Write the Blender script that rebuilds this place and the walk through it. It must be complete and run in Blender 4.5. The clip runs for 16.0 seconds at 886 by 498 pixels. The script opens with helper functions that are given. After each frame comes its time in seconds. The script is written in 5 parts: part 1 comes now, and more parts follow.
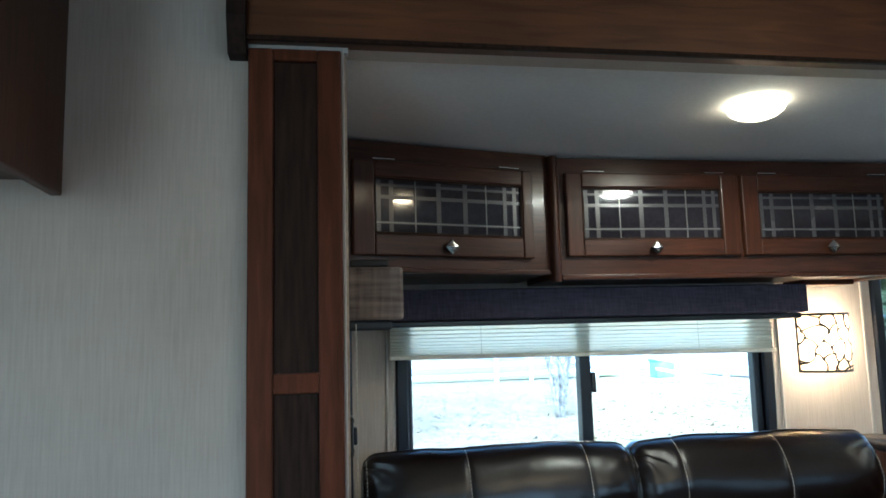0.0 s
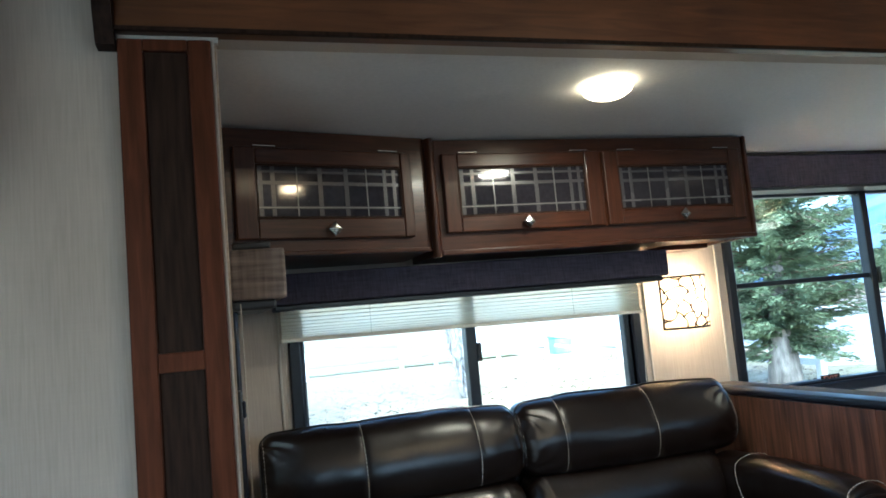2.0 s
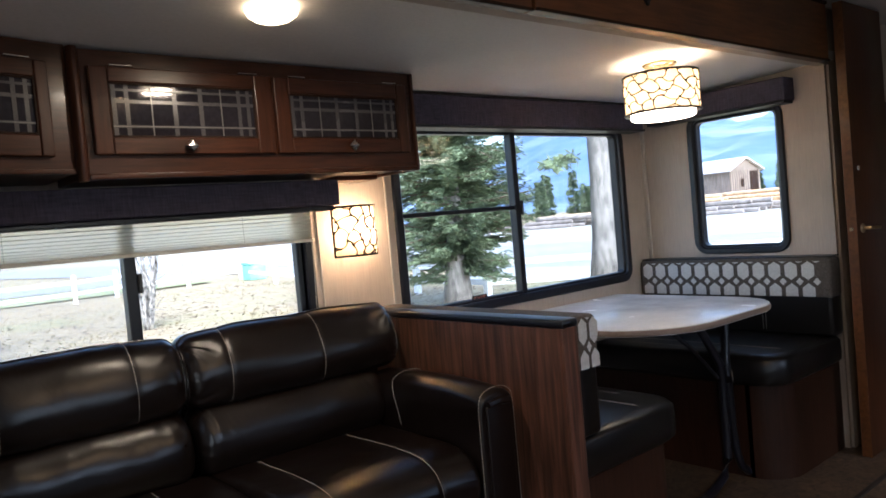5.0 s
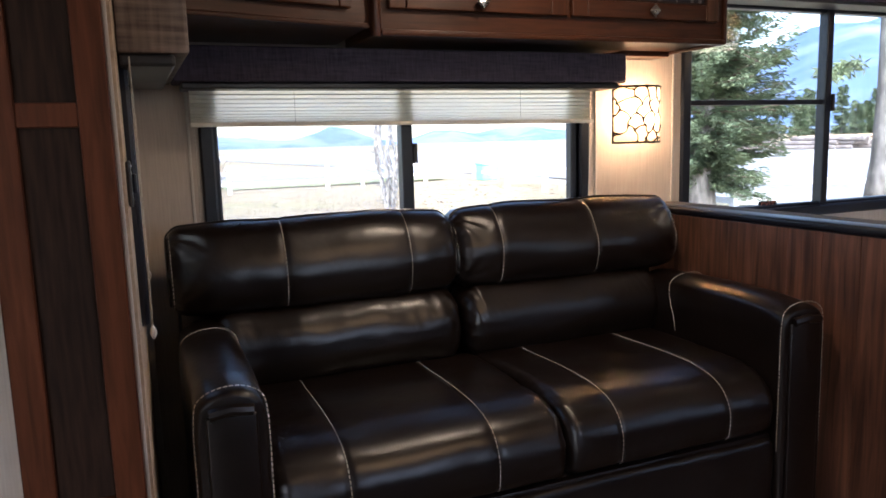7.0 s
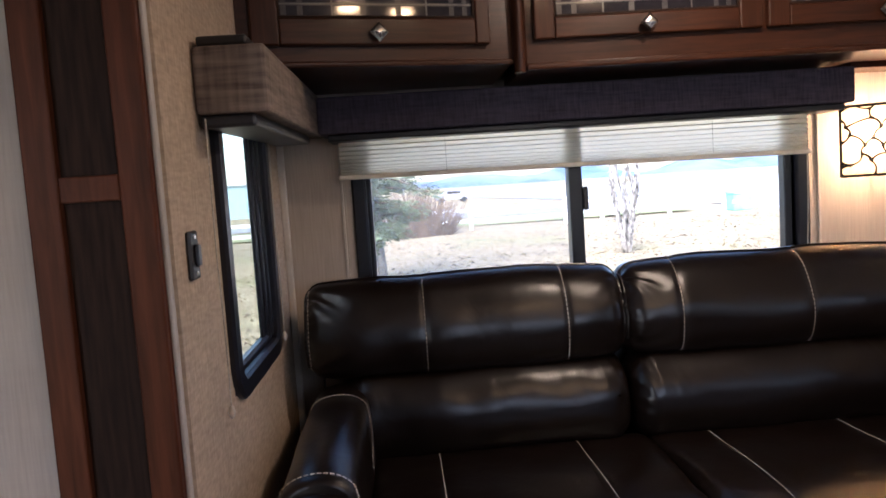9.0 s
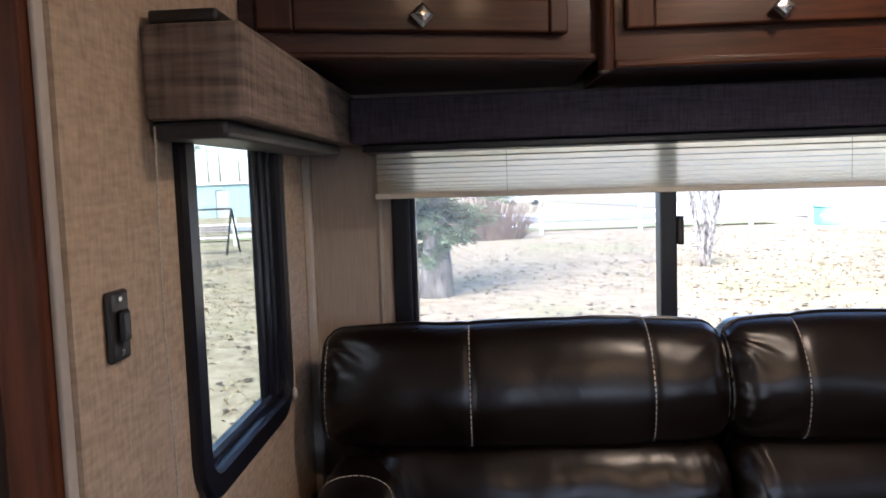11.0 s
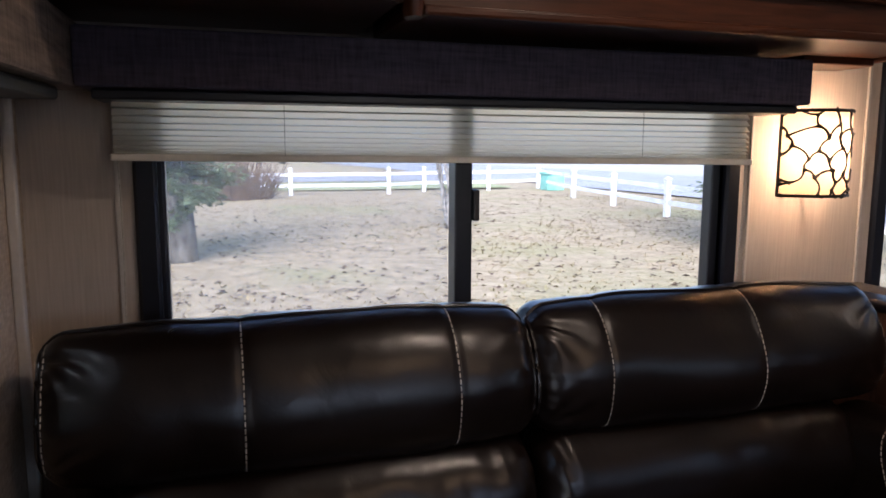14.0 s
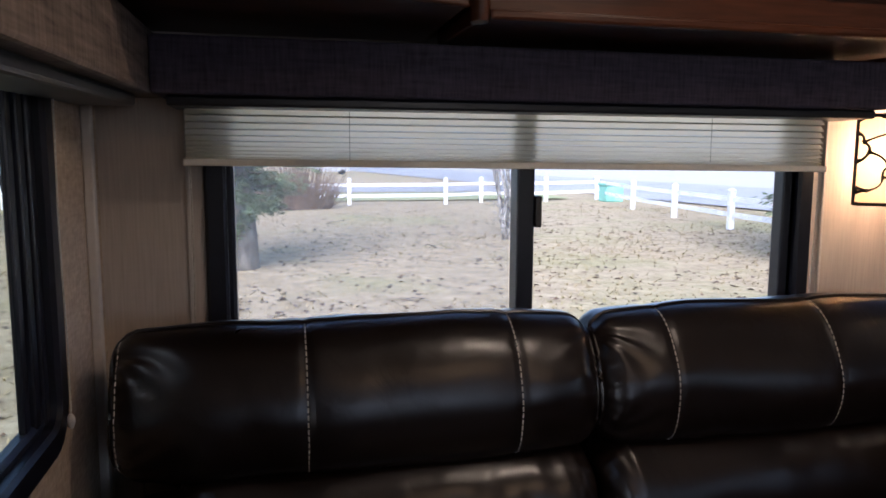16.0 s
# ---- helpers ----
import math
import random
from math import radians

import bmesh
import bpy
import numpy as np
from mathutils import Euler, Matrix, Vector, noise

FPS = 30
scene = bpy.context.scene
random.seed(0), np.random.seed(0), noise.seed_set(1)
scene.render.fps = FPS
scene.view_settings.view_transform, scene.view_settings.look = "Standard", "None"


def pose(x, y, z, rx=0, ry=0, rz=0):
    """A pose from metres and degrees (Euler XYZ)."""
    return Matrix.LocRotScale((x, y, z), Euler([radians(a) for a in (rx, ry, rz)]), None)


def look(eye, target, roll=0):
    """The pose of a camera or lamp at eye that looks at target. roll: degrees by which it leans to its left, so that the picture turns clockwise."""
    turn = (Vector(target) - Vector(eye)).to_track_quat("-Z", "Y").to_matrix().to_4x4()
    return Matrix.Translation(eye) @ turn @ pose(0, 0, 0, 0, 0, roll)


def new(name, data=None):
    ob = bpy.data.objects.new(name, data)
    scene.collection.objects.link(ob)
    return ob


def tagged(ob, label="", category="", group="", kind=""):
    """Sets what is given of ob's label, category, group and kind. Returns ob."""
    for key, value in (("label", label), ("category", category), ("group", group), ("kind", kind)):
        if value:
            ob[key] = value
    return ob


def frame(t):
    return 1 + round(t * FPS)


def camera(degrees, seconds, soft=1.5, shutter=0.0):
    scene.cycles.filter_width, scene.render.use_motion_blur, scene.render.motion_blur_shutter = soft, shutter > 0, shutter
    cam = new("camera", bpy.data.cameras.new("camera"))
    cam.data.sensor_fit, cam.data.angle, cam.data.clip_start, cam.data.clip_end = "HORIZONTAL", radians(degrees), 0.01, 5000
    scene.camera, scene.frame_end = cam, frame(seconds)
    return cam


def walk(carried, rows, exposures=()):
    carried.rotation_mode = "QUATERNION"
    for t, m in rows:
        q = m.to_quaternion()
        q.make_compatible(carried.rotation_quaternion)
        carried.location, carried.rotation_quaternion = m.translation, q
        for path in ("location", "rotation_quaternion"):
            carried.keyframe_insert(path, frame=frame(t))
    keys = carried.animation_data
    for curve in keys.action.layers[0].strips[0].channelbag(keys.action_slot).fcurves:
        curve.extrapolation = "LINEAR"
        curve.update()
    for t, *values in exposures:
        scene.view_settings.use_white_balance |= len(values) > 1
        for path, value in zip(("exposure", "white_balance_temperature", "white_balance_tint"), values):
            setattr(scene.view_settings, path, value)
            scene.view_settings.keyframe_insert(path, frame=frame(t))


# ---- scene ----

cam = camera(62.5, 16.0, soft=1.7)
# seconds, x, y, z, yaw, pitch, roll
PATH = [
    (0.0, 0.000, 0.000, 1.300, -9.310, 7.080, 1.540),
    (0.5, 0.012, -0.061, 1.291, -10.420, 8.370, 1.240),
    (1.0, 0.036, -0.097, 1.276, -15.370, 6.210, 2.200),
    (1.5, 0.035, -0.118, 1.271, -18.250, 6.150, 3.650),
    (2.0, 0.025, -0.100, 1.260, -16.780, 5.760, 5.170),
    (2.5, 0.049, -0.097, 1.276, -22.080, 3.360, 6.220),
    (3.0, 0.072, -0.113, 1.280, -28.380, 1.440, 5.340),
    (3.5, 0.093, -0.133, 1.276, -33.730, 0.630, 3.710),
    (3.7, 0.099, -0.124, 1.269, -35.391, 0.644, 3.674),
    (5.8, 0.109, -0.141, 1.254, -40.969, -3.368, 5.206),
    (6.0, 0.102, -0.115, 1.223, -36.580, -3.140, 5.210),
    (6.5, 0.062, -0.010, 1.217, -24.440, -3.210, 3.100),
    (7.0, 0.071, 0.123, 1.180, -22.340, -8.320, 1.700),
    (7.5, 0.066, 0.223, 1.224, -19.450, -9.580, 2.410),
    (8.0, 0.145, 0.244, 1.233, -17.840, -6.850, 3.340),
    (8.5, 0.312, 0.244, 1.238, -5.410, -3.240, 3.820),
    (8.7, 0.337, 0.254, 1.202, -4.010, -3.807, 3.809),
    (10.8, 0.403, 0.644, 1.252, 0.206, -6.472, 2.088),
    (11.0, 0.409, 0.663, 1.253, 2.100, -4.490, 1.980),
    (11.5, 0.397, 0.793, 1.246, -3.300, -5.210, 1.430),
    (12.0, 0.357, 0.895, 1.253, -14.990, -7.490, 2.250),
    (12.5, 0.356, 0.918, 1.249, -15.760, -8.190, 2.060),
    (13.0, 0.366, 0.910, 1.262, -16.590, -8.790, 1.200),
    (13.5, 0.366, 0.910, 1.269, -17.020, -8.170, 0.080),
    (14.0, 0.367, 0.911, 1.265, -17.340, -7.890, -0.220),
    (14.5, 0.363, 0.913, 1.269, -16.680, -7.380, -0.760),
    (15.0, 0.353, 0.906, 1.269, -15.700, -6.670, -1.130),
    (15.5, 0.365, 0.898, 1.261, -14.950, -6.130, -0.920),
    (16.0, 0.357, 0.915, 1.255, -12.900, -7.060, -0.240),
]
EXPOSURE = [(0.0, 2.68, 4640, -6), (1.5, 2.83, 4840, -5), (3.0, 2.35, 5210, 0), (3.5, 2.27, 5360, 3), (6.0, 2.07, 5870, 14), (7.0, 2.35, 5970, 16), (7.5, 2.8, 5890, 17), (8.0, 2.9, 5940, 18), (8.5, 2.38, 5890, 20), (11.0, 2.31, 5810, 18), (11.6, 2.16, 5860, 17), (12.0, 1.88, 5810, 18), (13.0, 1.63, 5760, 20), (16.0, 1.53, 5760, 20)]
walk(cam, [(t, pose(x, y, z, 90 + pitch, roll, yaw)) for t, x, y, z, yaw, pitch, roll in PATH], EXPOSURE)

# ---- world and daylight ----
world = bpy.data.worlds.new("sky")
scene.world = world
world.use_nodes = True
wn = world.node_tree
sky = wn.nodes.new("ShaderNodeTexSky")
sky.sky_type, sky.sun_disc = "NISHITA", False
sky.sun_elevation, sky.sun_rotation = radians(42), radians(200)
sky.air_density, sky.dust_density, sky.ozone_density = 1.0, 1.5, 1.0
wn.links.new(sky.outputs["Color"], wn.nodes["Background"].inputs["Color"])
wn.nodes["Background"].inputs["Strength"].default_value = 0.15

sun = new("sun", bpy.data.lights.new("sun", "SUN"))
sun.data.energy, sun.data.angle, sun.data.color = 2.1, radians(40), (1.0, 0.97, 0.93)
sun.matrix_world = look((-20, -50, 48), (0, 0, 0))


def area_lamp(name, eye, target, w, h, watts, colour):
    ob = new(name, bpy.data.lights.new(name, "AREA"))
    ob.data.shape, ob.data.size, ob.data.size_y, ob.data.energy, ob.data.color = "RECTANGLE", w, h, watts, colour
    ob.matrix_world = look(eye, target)
    return ob


def point_lamp(name, at, watts, colour, radius):
    ob = new(name, bpy.data.lights.new(name, "POINT"))
    ob.data.energy, ob.data.color, ob.data.shadow_soft_size = watts, colour, radius
    ob.location = at
    return ob


WARM = (1.0, 0.77, 0.50)
# area lamps stand in for daylight in unseen openings behind the walker
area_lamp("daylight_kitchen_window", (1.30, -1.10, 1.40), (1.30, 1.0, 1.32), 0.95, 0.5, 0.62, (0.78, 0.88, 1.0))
# rear window and doorway are added: fill light for dinette and left wall
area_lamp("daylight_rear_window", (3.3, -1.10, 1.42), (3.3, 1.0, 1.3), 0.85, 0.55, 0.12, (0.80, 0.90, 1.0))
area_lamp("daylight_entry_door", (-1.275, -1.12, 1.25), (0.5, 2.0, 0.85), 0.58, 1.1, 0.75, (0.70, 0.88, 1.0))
# lamps that are lit
point_lamp("sconce_bulb", (1.712, 2.266, 1.266), 1.3, (1.0, 0.69, 0.41), 0.025)
point_lamp("drum_bulb", (2.80, 1.575, 1.715), 0.85, WARM, 0.03)
area_lamp("dome_bulb", (1.03, 1.55, 1.792), (1.03, 1.55, 0), 0.11, 0.11, 1.15, (1.0, 0.78, 0.54)).data.shape = "DISK"
for lx, lw in ((1.06, 0.8), (1.34, 0.8), (2.9, 0.2)):
    area_lamp("main_ceiling_bulb", (lx, 0.15, 2.062), (lx, 0.15, 0), 0.10, 0.10, lw, (1.0, 0.64, 0.33)).data.shape = "DISK"


# ---- materials ----
def rgb(c):
    return (c[0], c[1], c[2], 1.0)


def tone(c, k):
    return (min(c[0] * k, 1), min(c[1] * k, 1), min(c[2] * k, 1), 1.0)


def mat(name, colour, rough=0.5, metal=0.0, grain=40.0, stretch=(1, 1, 1), spread=0.25, large=3.0, large_spread=0.15,
        bump=0.1, depth=0.002, coat=0.0, second=None, distort=0.0, rough_spread=0.1, spec=0.5):
    """Grain and a larger, softer variation over one base colour, with fine relief."""
    m = bpy.data.materials.new(name)
    m.use_nodes = True
    nt = m.node_tree
    n, l = nt.nodes, nt.links
    b = n["Principled BSDF"]
    tc = n.new("ShaderNodeTexCoord")
    mp = n.new("ShaderNodeMapping")
    mp.inputs["Scale"].default_value = stretch
    l.new(tc.outputs["Object"], mp.inputs["Vector"])
    fine = n.new("ShaderNodeTexNoise")
    fine.inputs["Scale"].default_value, fine.inputs["Detail"].default_value = grain, 5
    fine.inputs["Distortion"].default_value = distort
    l.new(mp.outputs["Vector"], fine.inputs["Vector"])
    big = n.new("ShaderNodeTexNoise")
    big.inputs["Scale"].default_value, big.inputs["Detail"].default_value = large, 3
    l.new(tc.outputs["Object"], big.inputs["Vector"])
    ramp = n.new("ShaderNodeValToRGB")
    ramp.color_ramp.elements[0].position, ramp.color_ramp.elements[1].position = 0.3, 0.7
    ramp.color_ramp.elements[0].color = tone(second or colour, 1 - spread)
    ramp.color_ramp.elements[1].color = tone(colour, 1 + spread)
    l.new(fine.outputs["Fac"], ramp.inputs["Fac"])
    mr = n.new("ShaderNodeMapRange")
    mr.inputs["From Min"].default_value, mr.inputs["From Max"].default_value = 0.3, 0.7
    mr.inputs["To Min"].default_value, mr.inputs["To Max"].default_value = 1 - large_spread, 1 + large_spread
    l.new(big.outputs["Fac"], mr.inputs["Value"])
    mul = n.new("ShaderNodeVectorMath")
    mul.operation = "SCALE"
    l.new(ramp.outputs["Color"], mul.inputs[0])
    l.new(mr.outputs["Result"], mul.inputs["Scale"])
    l.new(mul.outputs["Vector"], b.inputs["Base Color"])
    rr = n.new("ShaderNodeMapRange")
    rr.inputs["To Min"].default_value, rr.inputs["To Max"].default_value = max(rough - rough_spread, 0.03), min(rough + rough_spread, 1)
    l.new(big.outputs["Fac"], rr.inputs["Value"])
    l.new(rr.outputs["Result"], b.inputs["Roughness"])
    b.inputs["Metallic"].default_value, b.inputs["Coat Weight"].default_value = metal, coat
    b.inputs["Coat Roughness"].default_value = 0.12
    b.inputs["Specular IOR Level"].default_value = spec
    if bump:
        bp = n.new("ShaderNodeBump")
        bp.inputs["Strength"].default_value, bp.inputs["Distance"].default_value = bump, depth
        l.new(fine.outputs["Fac"], bp.inputs["Height"])
        l.new(bp.outputs["Normal"], b.inputs["Normal"])
    return m


def woven(name, colour, second, scale=260.0, long=9.0, rough=0.9, contrast=0.5, bump=0.5, gap=0.35):
    """Cloth or wallpaper: threads that run along z and across it, each a streak."""
    m = bpy.data.materials.new(name)
    m.use_nodes = True
    nt = m.node_tree
    n, l = nt.nodes, nt.links
    b = n["Principled BSDF"]
    tc = n.new("ShaderNodeTexCoord")
    outs = []
    for k in ((1, 1, 1 / long), (1 / long, 1 / long, 1)):
        mp = n.new("ShaderNodeMapping")
        mp.inputs["Scale"].default_value = k
        l.new(tc.outputs["Object"], mp.inputs["Vector"])
        t = n.new("ShaderNodeTexNoise")
        t.inputs["Scale"].default_value, t.inputs["Detail"].default_value = scale, 3
        l.new(mp.outputs["Vector"], t.inputs["Vector"])
        outs.append(t.outputs["Fac"])
    mx = n.new("ShaderNodeMix")
    mx.inputs["Factor"].default_value = gap
    l.new(outs[0], mx.inputs["A"])
    l.new(outs[1], mx.inputs["B"])
    big = n.new("ShaderNodeTexNoise")
    big.inputs["Scale"].default_value, big.inputs["Detail"].default_value = 5.0, 3
    l.new(tc.outputs["Object"], big.inputs["Vector"])
    ramp = n.new("ShaderNodeValToRGB")
    ramp.color_ramp.elements[0].position, ramp.color_ramp.elements[1].position = 0.5 - contrast / 2 * 0.4, 0.5 + contrast / 2 * 0.4
    ramp.color_ramp.elements[0].color, ramp.color_ramp.elements[1].color = rgb(second), rgb(colour)
    l.new(mx.outputs["Result"], ramp.inputs["Fac"])
    mr = n.new("ShaderNodeMapRange")
    mr.inputs["To Min"].default_value, mr.inputs["To Max"].default_value = 0.82, 1.18
    l.new(big.outputs["Fac"], mr.inputs["Value"])
    mul = n.new("ShaderNodeVectorMath")
    mul.operation = "SCALE"
    l.new(ramp.outputs["Color"], mul.inputs[0])
    l.new(mr.outputs["Result"], mul.inputs["Scale"])
    l.new(mul.outputs["Vector"], b.inputs["Base Color"])
    b.inputs["Roughness"].default_value = rough
    b.inputs["Specular IOR Level"].default_value = 0.2
    bp = n.new("ShaderNodeBump")
    bp.inputs["Strength"].default_value, bp.inputs["Distance"].default_value = bump, 0.001
    l.new(mx.outputs["Result"], bp.inputs["Height"])
    l.new(bp.outputs["Normal"], b.inputs["Normal"])
    return m


def glowing(name, colour, strength, base=(0.8, 0.75, 0.65)):
    m = bpy.data.materials.new(name)
    m.use_nodes = True
    b = m.node_tree.nodes["Principled BSDF"]
    b.inputs["Base Color"].default_value, b.inputs["Roughness"].default_value = rgb(base), 0.6
    b.inputs["Emission Color"].default_value, b.inputs["Emission Strength"].default_value = rgb(colour), strength
    return m


def clear_glass(name, tint=(0.97, 0.98, 0.98)):
    m = bpy.data.materials.new(name)
    m.use_nodes = True
    nt = m.node_tree
    n, l = nt.nodes, nt.links
    n.remove(n["Principled BSDF"])
    tr, gl, fr, mx = (n.new("ShaderNode" + k) for k in ("BsdfTransparent", "BsdfGlossy", "LayerWeight", "MixShader"))
    tr.inputs["Color"].default_value = rgb(tint)
    gl.inputs["Roughness"].default_value = 0.02
    fr.inputs["Blend"].default_value = 0.12
    cap = n.new("ShaderNodeMath")
    cap.operation, cap.inputs[1].default_value = "MULTIPLY", 0.35
    l.new(fr.outputs["Facing"], cap.inputs[0])
    l.new(cap.outputs["Value"], mx.inputs["Fac"])
    l.new(tr.outputs["BSDF"], mx.inputs[1])
    l.new(gl.outputs["BSDF"], mx.inputs[2])
    l.new(mx.outputs["Shader"], n["Material Output"].inputs["Surface"])
    return m


def blind_cloth(name, colour, through_share=0.6):
    m = bpy.data.materials.new(name)
    m.use_nodes = True
    nt = m.node_tree
    n, l = nt.nodes, nt.links
    n.remove(n["Principled BSDF"])
    df, tl, mx = (n.new("ShaderNode" + k) for k in ("BsdfDiffuse", "BsdfTranslucent", "MixShader"))
    nz = n.new("ShaderNodeTexNoise")
    nz.inputs["Scale"].default_value = 60
    rp = n.new("ShaderNodeValToRGB")
    rp.color_ramp.elements[0].color, rp.color_ramp.elements[1].color = tone(colour, 0.94), tone(colour, 1.04)
    l.new(nz.outputs["Fac"], rp.inputs["Fac"])
    l.new(rp.outputs["Color"], df.inputs["Color"])
    l.new(rp.outputs["Color"], tl.inputs["Color"])
    mx.inputs["Fac"].default_value = through_share
    l.new(df.outputs["BSDF"], mx.inputs[1])
    l.new(tl.outputs["BSDF"], mx.inputs[2])
    l.new(mx.outputs["Shader"], n["Material Output"].inputs["Surface"])
    return m


def sheer_cloth(name, colour):
    """Thin cloth that passes most light on, half of it nearly straight."""
    m = blind_cloth(name, colour, 0.95)
    n, l = m.node_tree.nodes, m.node_tree.links
    rf, mx = n.new("ShaderNodeBsdfRefraction"), n.new("ShaderNodeMixShader")
    rf.inputs["Color"].default_value, rf.inputs["Roughness"].default_value, rf.inputs["IOR"].default_value = rgb(colour), 0.62, 1.16
    mx.inputs["Fac"].default_value = 0.42
    old = next(k for k in n if k.type == "MIX_SHADER" and k != mx)
    l.new(old.outputs["Shader"], mx.inputs[1])
    l.new(rf.outputs["BSDF"], mx.inputs[2])
    l.new(mx.outputs["Shader"], n["Material Output"].inputs["Surface"])
    return m


WALLPAPER = woven("wallpaper", (0.565, 0.485, 0.41), (0.455, 0.385, 0.32), 230, 22, 0.85, 1.3, 0.25, 0.14)
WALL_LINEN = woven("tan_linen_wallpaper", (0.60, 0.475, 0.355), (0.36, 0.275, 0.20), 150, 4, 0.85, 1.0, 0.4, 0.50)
CEILING = mat("ceiling_panel", (0.80, 0.765, 0.735), 0.75, grain=90, spread=0.04, large=2, large_spread=0.05, bump=0.1)
CHERRY = mat("cherry_wood", (0.050, 0.0165, 0.0070), 0.34, grain=22, stretch=(0.35, 4, 4), spread=0.35, large=4, large_spread=0.25, bump=0.05, coat=0.12, distort=0.6, spec=0.28)
CHERRY_UP = mat("cherry_wood_upright", (0.050, 0.0165, 0.0070), 0.40, grain=22, stretch=(4, 4, 0.3), spread=0.32, large=4, large_spread=0.22, bump=0.05, coat=0.10, distort=0.6, spec=0.25)
POST_WOOD = mat("red_brown_post_wood", (0.098, 0.031, 0.014), 0.45, grain=22, stretch=(4, 4, 0.3), spread=0.3, large=4, large_spread=0.22, bump=0.05, distort=0.6, spec=0.12)
DARK_BARK = mat("dark_flaky_bark", (0.30, 0.285, 0.265), 0.9, grain=14, stretch=(1, 1, 0.5), spread=0.8, large=3, large_spread=0.4, bump=0.6, depth=0.02, second=(0.13, 0.12, 0.11))
DARK_WOOD = mat("dark_stained_wood", (0.032, 0.0125, 0.0065), 0.45, grain=20, stretch=(4, 4, 0.3), spread=0.3, bump=0.05, spec=0.3)
INSET = mat("dark_inset_panel", (0.028, 0.0145, 0.0095), 0.6, grain=30, stretch=(4, 4, 0.3), spread=0.4, bump=0.08, spec=0.12)
BEAM = mat("fascia_wood", (0.125, 0.047, 0.016), 0.42, grain=14, stretch=(0.35, 4, 4), spread=0.3, large=3, large_spread=0.3, bump=0.05, coat=0.1, distort=0.8, spec=0.3)
PLANK = mat("walnut_plank", (0.108, 0.045, 0.025), 0.5, grain=11, stretch=(5, 5, 0.3), spread=0.6, large=5, large_spread=0.25, bump=0.08, distort=0.8)
LEATHER = mat("dark_brown_leather", (0.0072, 0.0040, 0.0030), 0.315, grain=420, spread=0.2, large=9, large_spread=0.2, bump=0.14, depth=0.0006, rough_spread=0.08, spec=0.46)
def wrinkles(m, scale, strength, depth):
    """A second, larger relief under the grain."""
    nt = m.node_tree
    n, l = nt.nodes, nt.links
    tc = n.new("ShaderNodeTexCoord")
    nz = n.new("ShaderNodeTexNoise")
    nz.inputs["Scale"].default_value, nz.inputs["Detail"].default_value, nz.inputs["Distortion"].default_value = scale, 4, 0.8
    l.new(tc.outputs["Object"], nz.inputs["Vector"])
    bp = n.new("ShaderNodeBump")
    bp.inputs["Strength"].default_value, bp.inputs["Distance"].default_value = strength, depth
    l.new(nz.outputs["Fac"], bp.inputs["Height"])
    l.new(bp.outputs["Normal"], next(k for k in n if k.type == "BUMP" and k != bp).inputs["Normal"])
    return m


wrinkles(LEATHER, 19, 0.15, 0.008)
BLACK_LEATHER = mat("black_vinyl", (0.007, 0.006, 0.0055), 0.36, grain=380, spread=0.2, large=6, bump=0.12, depth=0.0006)
THREAD = mat("pale_thread", (0.50, 0.45, 0.38), 0.8, grain=300, bump=0.2)
FRAME = mat("black_window_frame", (0.006, 0.006, 0.011), 0.38, grain=120, spread=0.2, bump=0.04)
IRON = mat("dark_iron", (0.012, 0.010, 0.009), 0.5, grain=90, spread=0.3, bump=0.15)
NICKEL = mat("brushed_nickel", (0.62, 0.59, 0.55), 0.25, 1.0, grain=200, spread=0.1, bump=0.03)
BRASS = mat("satin_brass", (0.45, 0.36, 0.22), 0.3, 1.0, grain=150, spread=0.15, bump=0.03)
# one valance cloth twice: shade painted into the first, the second its lit tone
VALANCE_SHADED = woven("shaded_valance_weave", (0.118, 0.102, 0.140), (0.042, 0.036, 0.052), 190, 10, 0.9, 1.1, 0.5, 0.45)
VALANCE_LIT = woven("lit_valance_weave", (0.30, 0.235, 0.195), (0.070, 0.054, 0.047), 105, 12, 0.9, 1.0, 0.8, 0.58)
HEADRAIL = mat("grey_headrail", (0.034, 0.035, 0.040), 0.45, grain=150, spread=0.1, bump=0.03)
PLEAT = sheer_cloth("pleated_shade_cloth", (1.0, 0.955, 0.86))
WHITE_TRIM = mat("white_trim", (0.56, 0.51, 0.45), 0.55, grain=80, spread=0.05, bump=0.05)
CREAM = mat("cream_blind_rail", (0.80, 0.74, 0.63), 0.6, grain=80, spread=0.05, bump=0.05)
TABLE = mat("white_laminate", (0.82, 0.80, 0.77), 0.24, grain=70, spread=0.05, large=6, large_spread=0.06, bump=0.02)
TABLE_EDGE = mat("table_edge_strip", (0.30, 0.22, 0.17), 0.4, grain=60, spread=0.1, bump=0.03)
CLOTH_DARK = woven("cushion_cloth", (0.135, 0.115, 0.095), (0.075, 0.062, 0.052), 260, 4, 0.9, 0.7, 0.4, 0.5)
CLOTH_WHITE = woven("cushion_print", (0.70, 0.68, 0.64), (0.56, 0.54, 0.50), 260, 4, 0.9, 0.7, 0.3, 0.5)
FLOOR = mat("vinyl_floor", (0.085, 0.056, 0.036), 0.42, grain=28, spread=0.5, large=6, large_spread=0.3, bump=0.08, second=(0.045, 0.031, 0.021), distort=1.2)
SHADE = blind_cloth("lit_lamp_shade", (0.95, 0.80, 0.64), 0.75)
SHADE_CORE = glowing("lit_diffuser", (1.0, 0.84, 0.60), 2.4)
DOME = glowing("lit_dome", (1.0, 0.72, 0.42), 2.2)
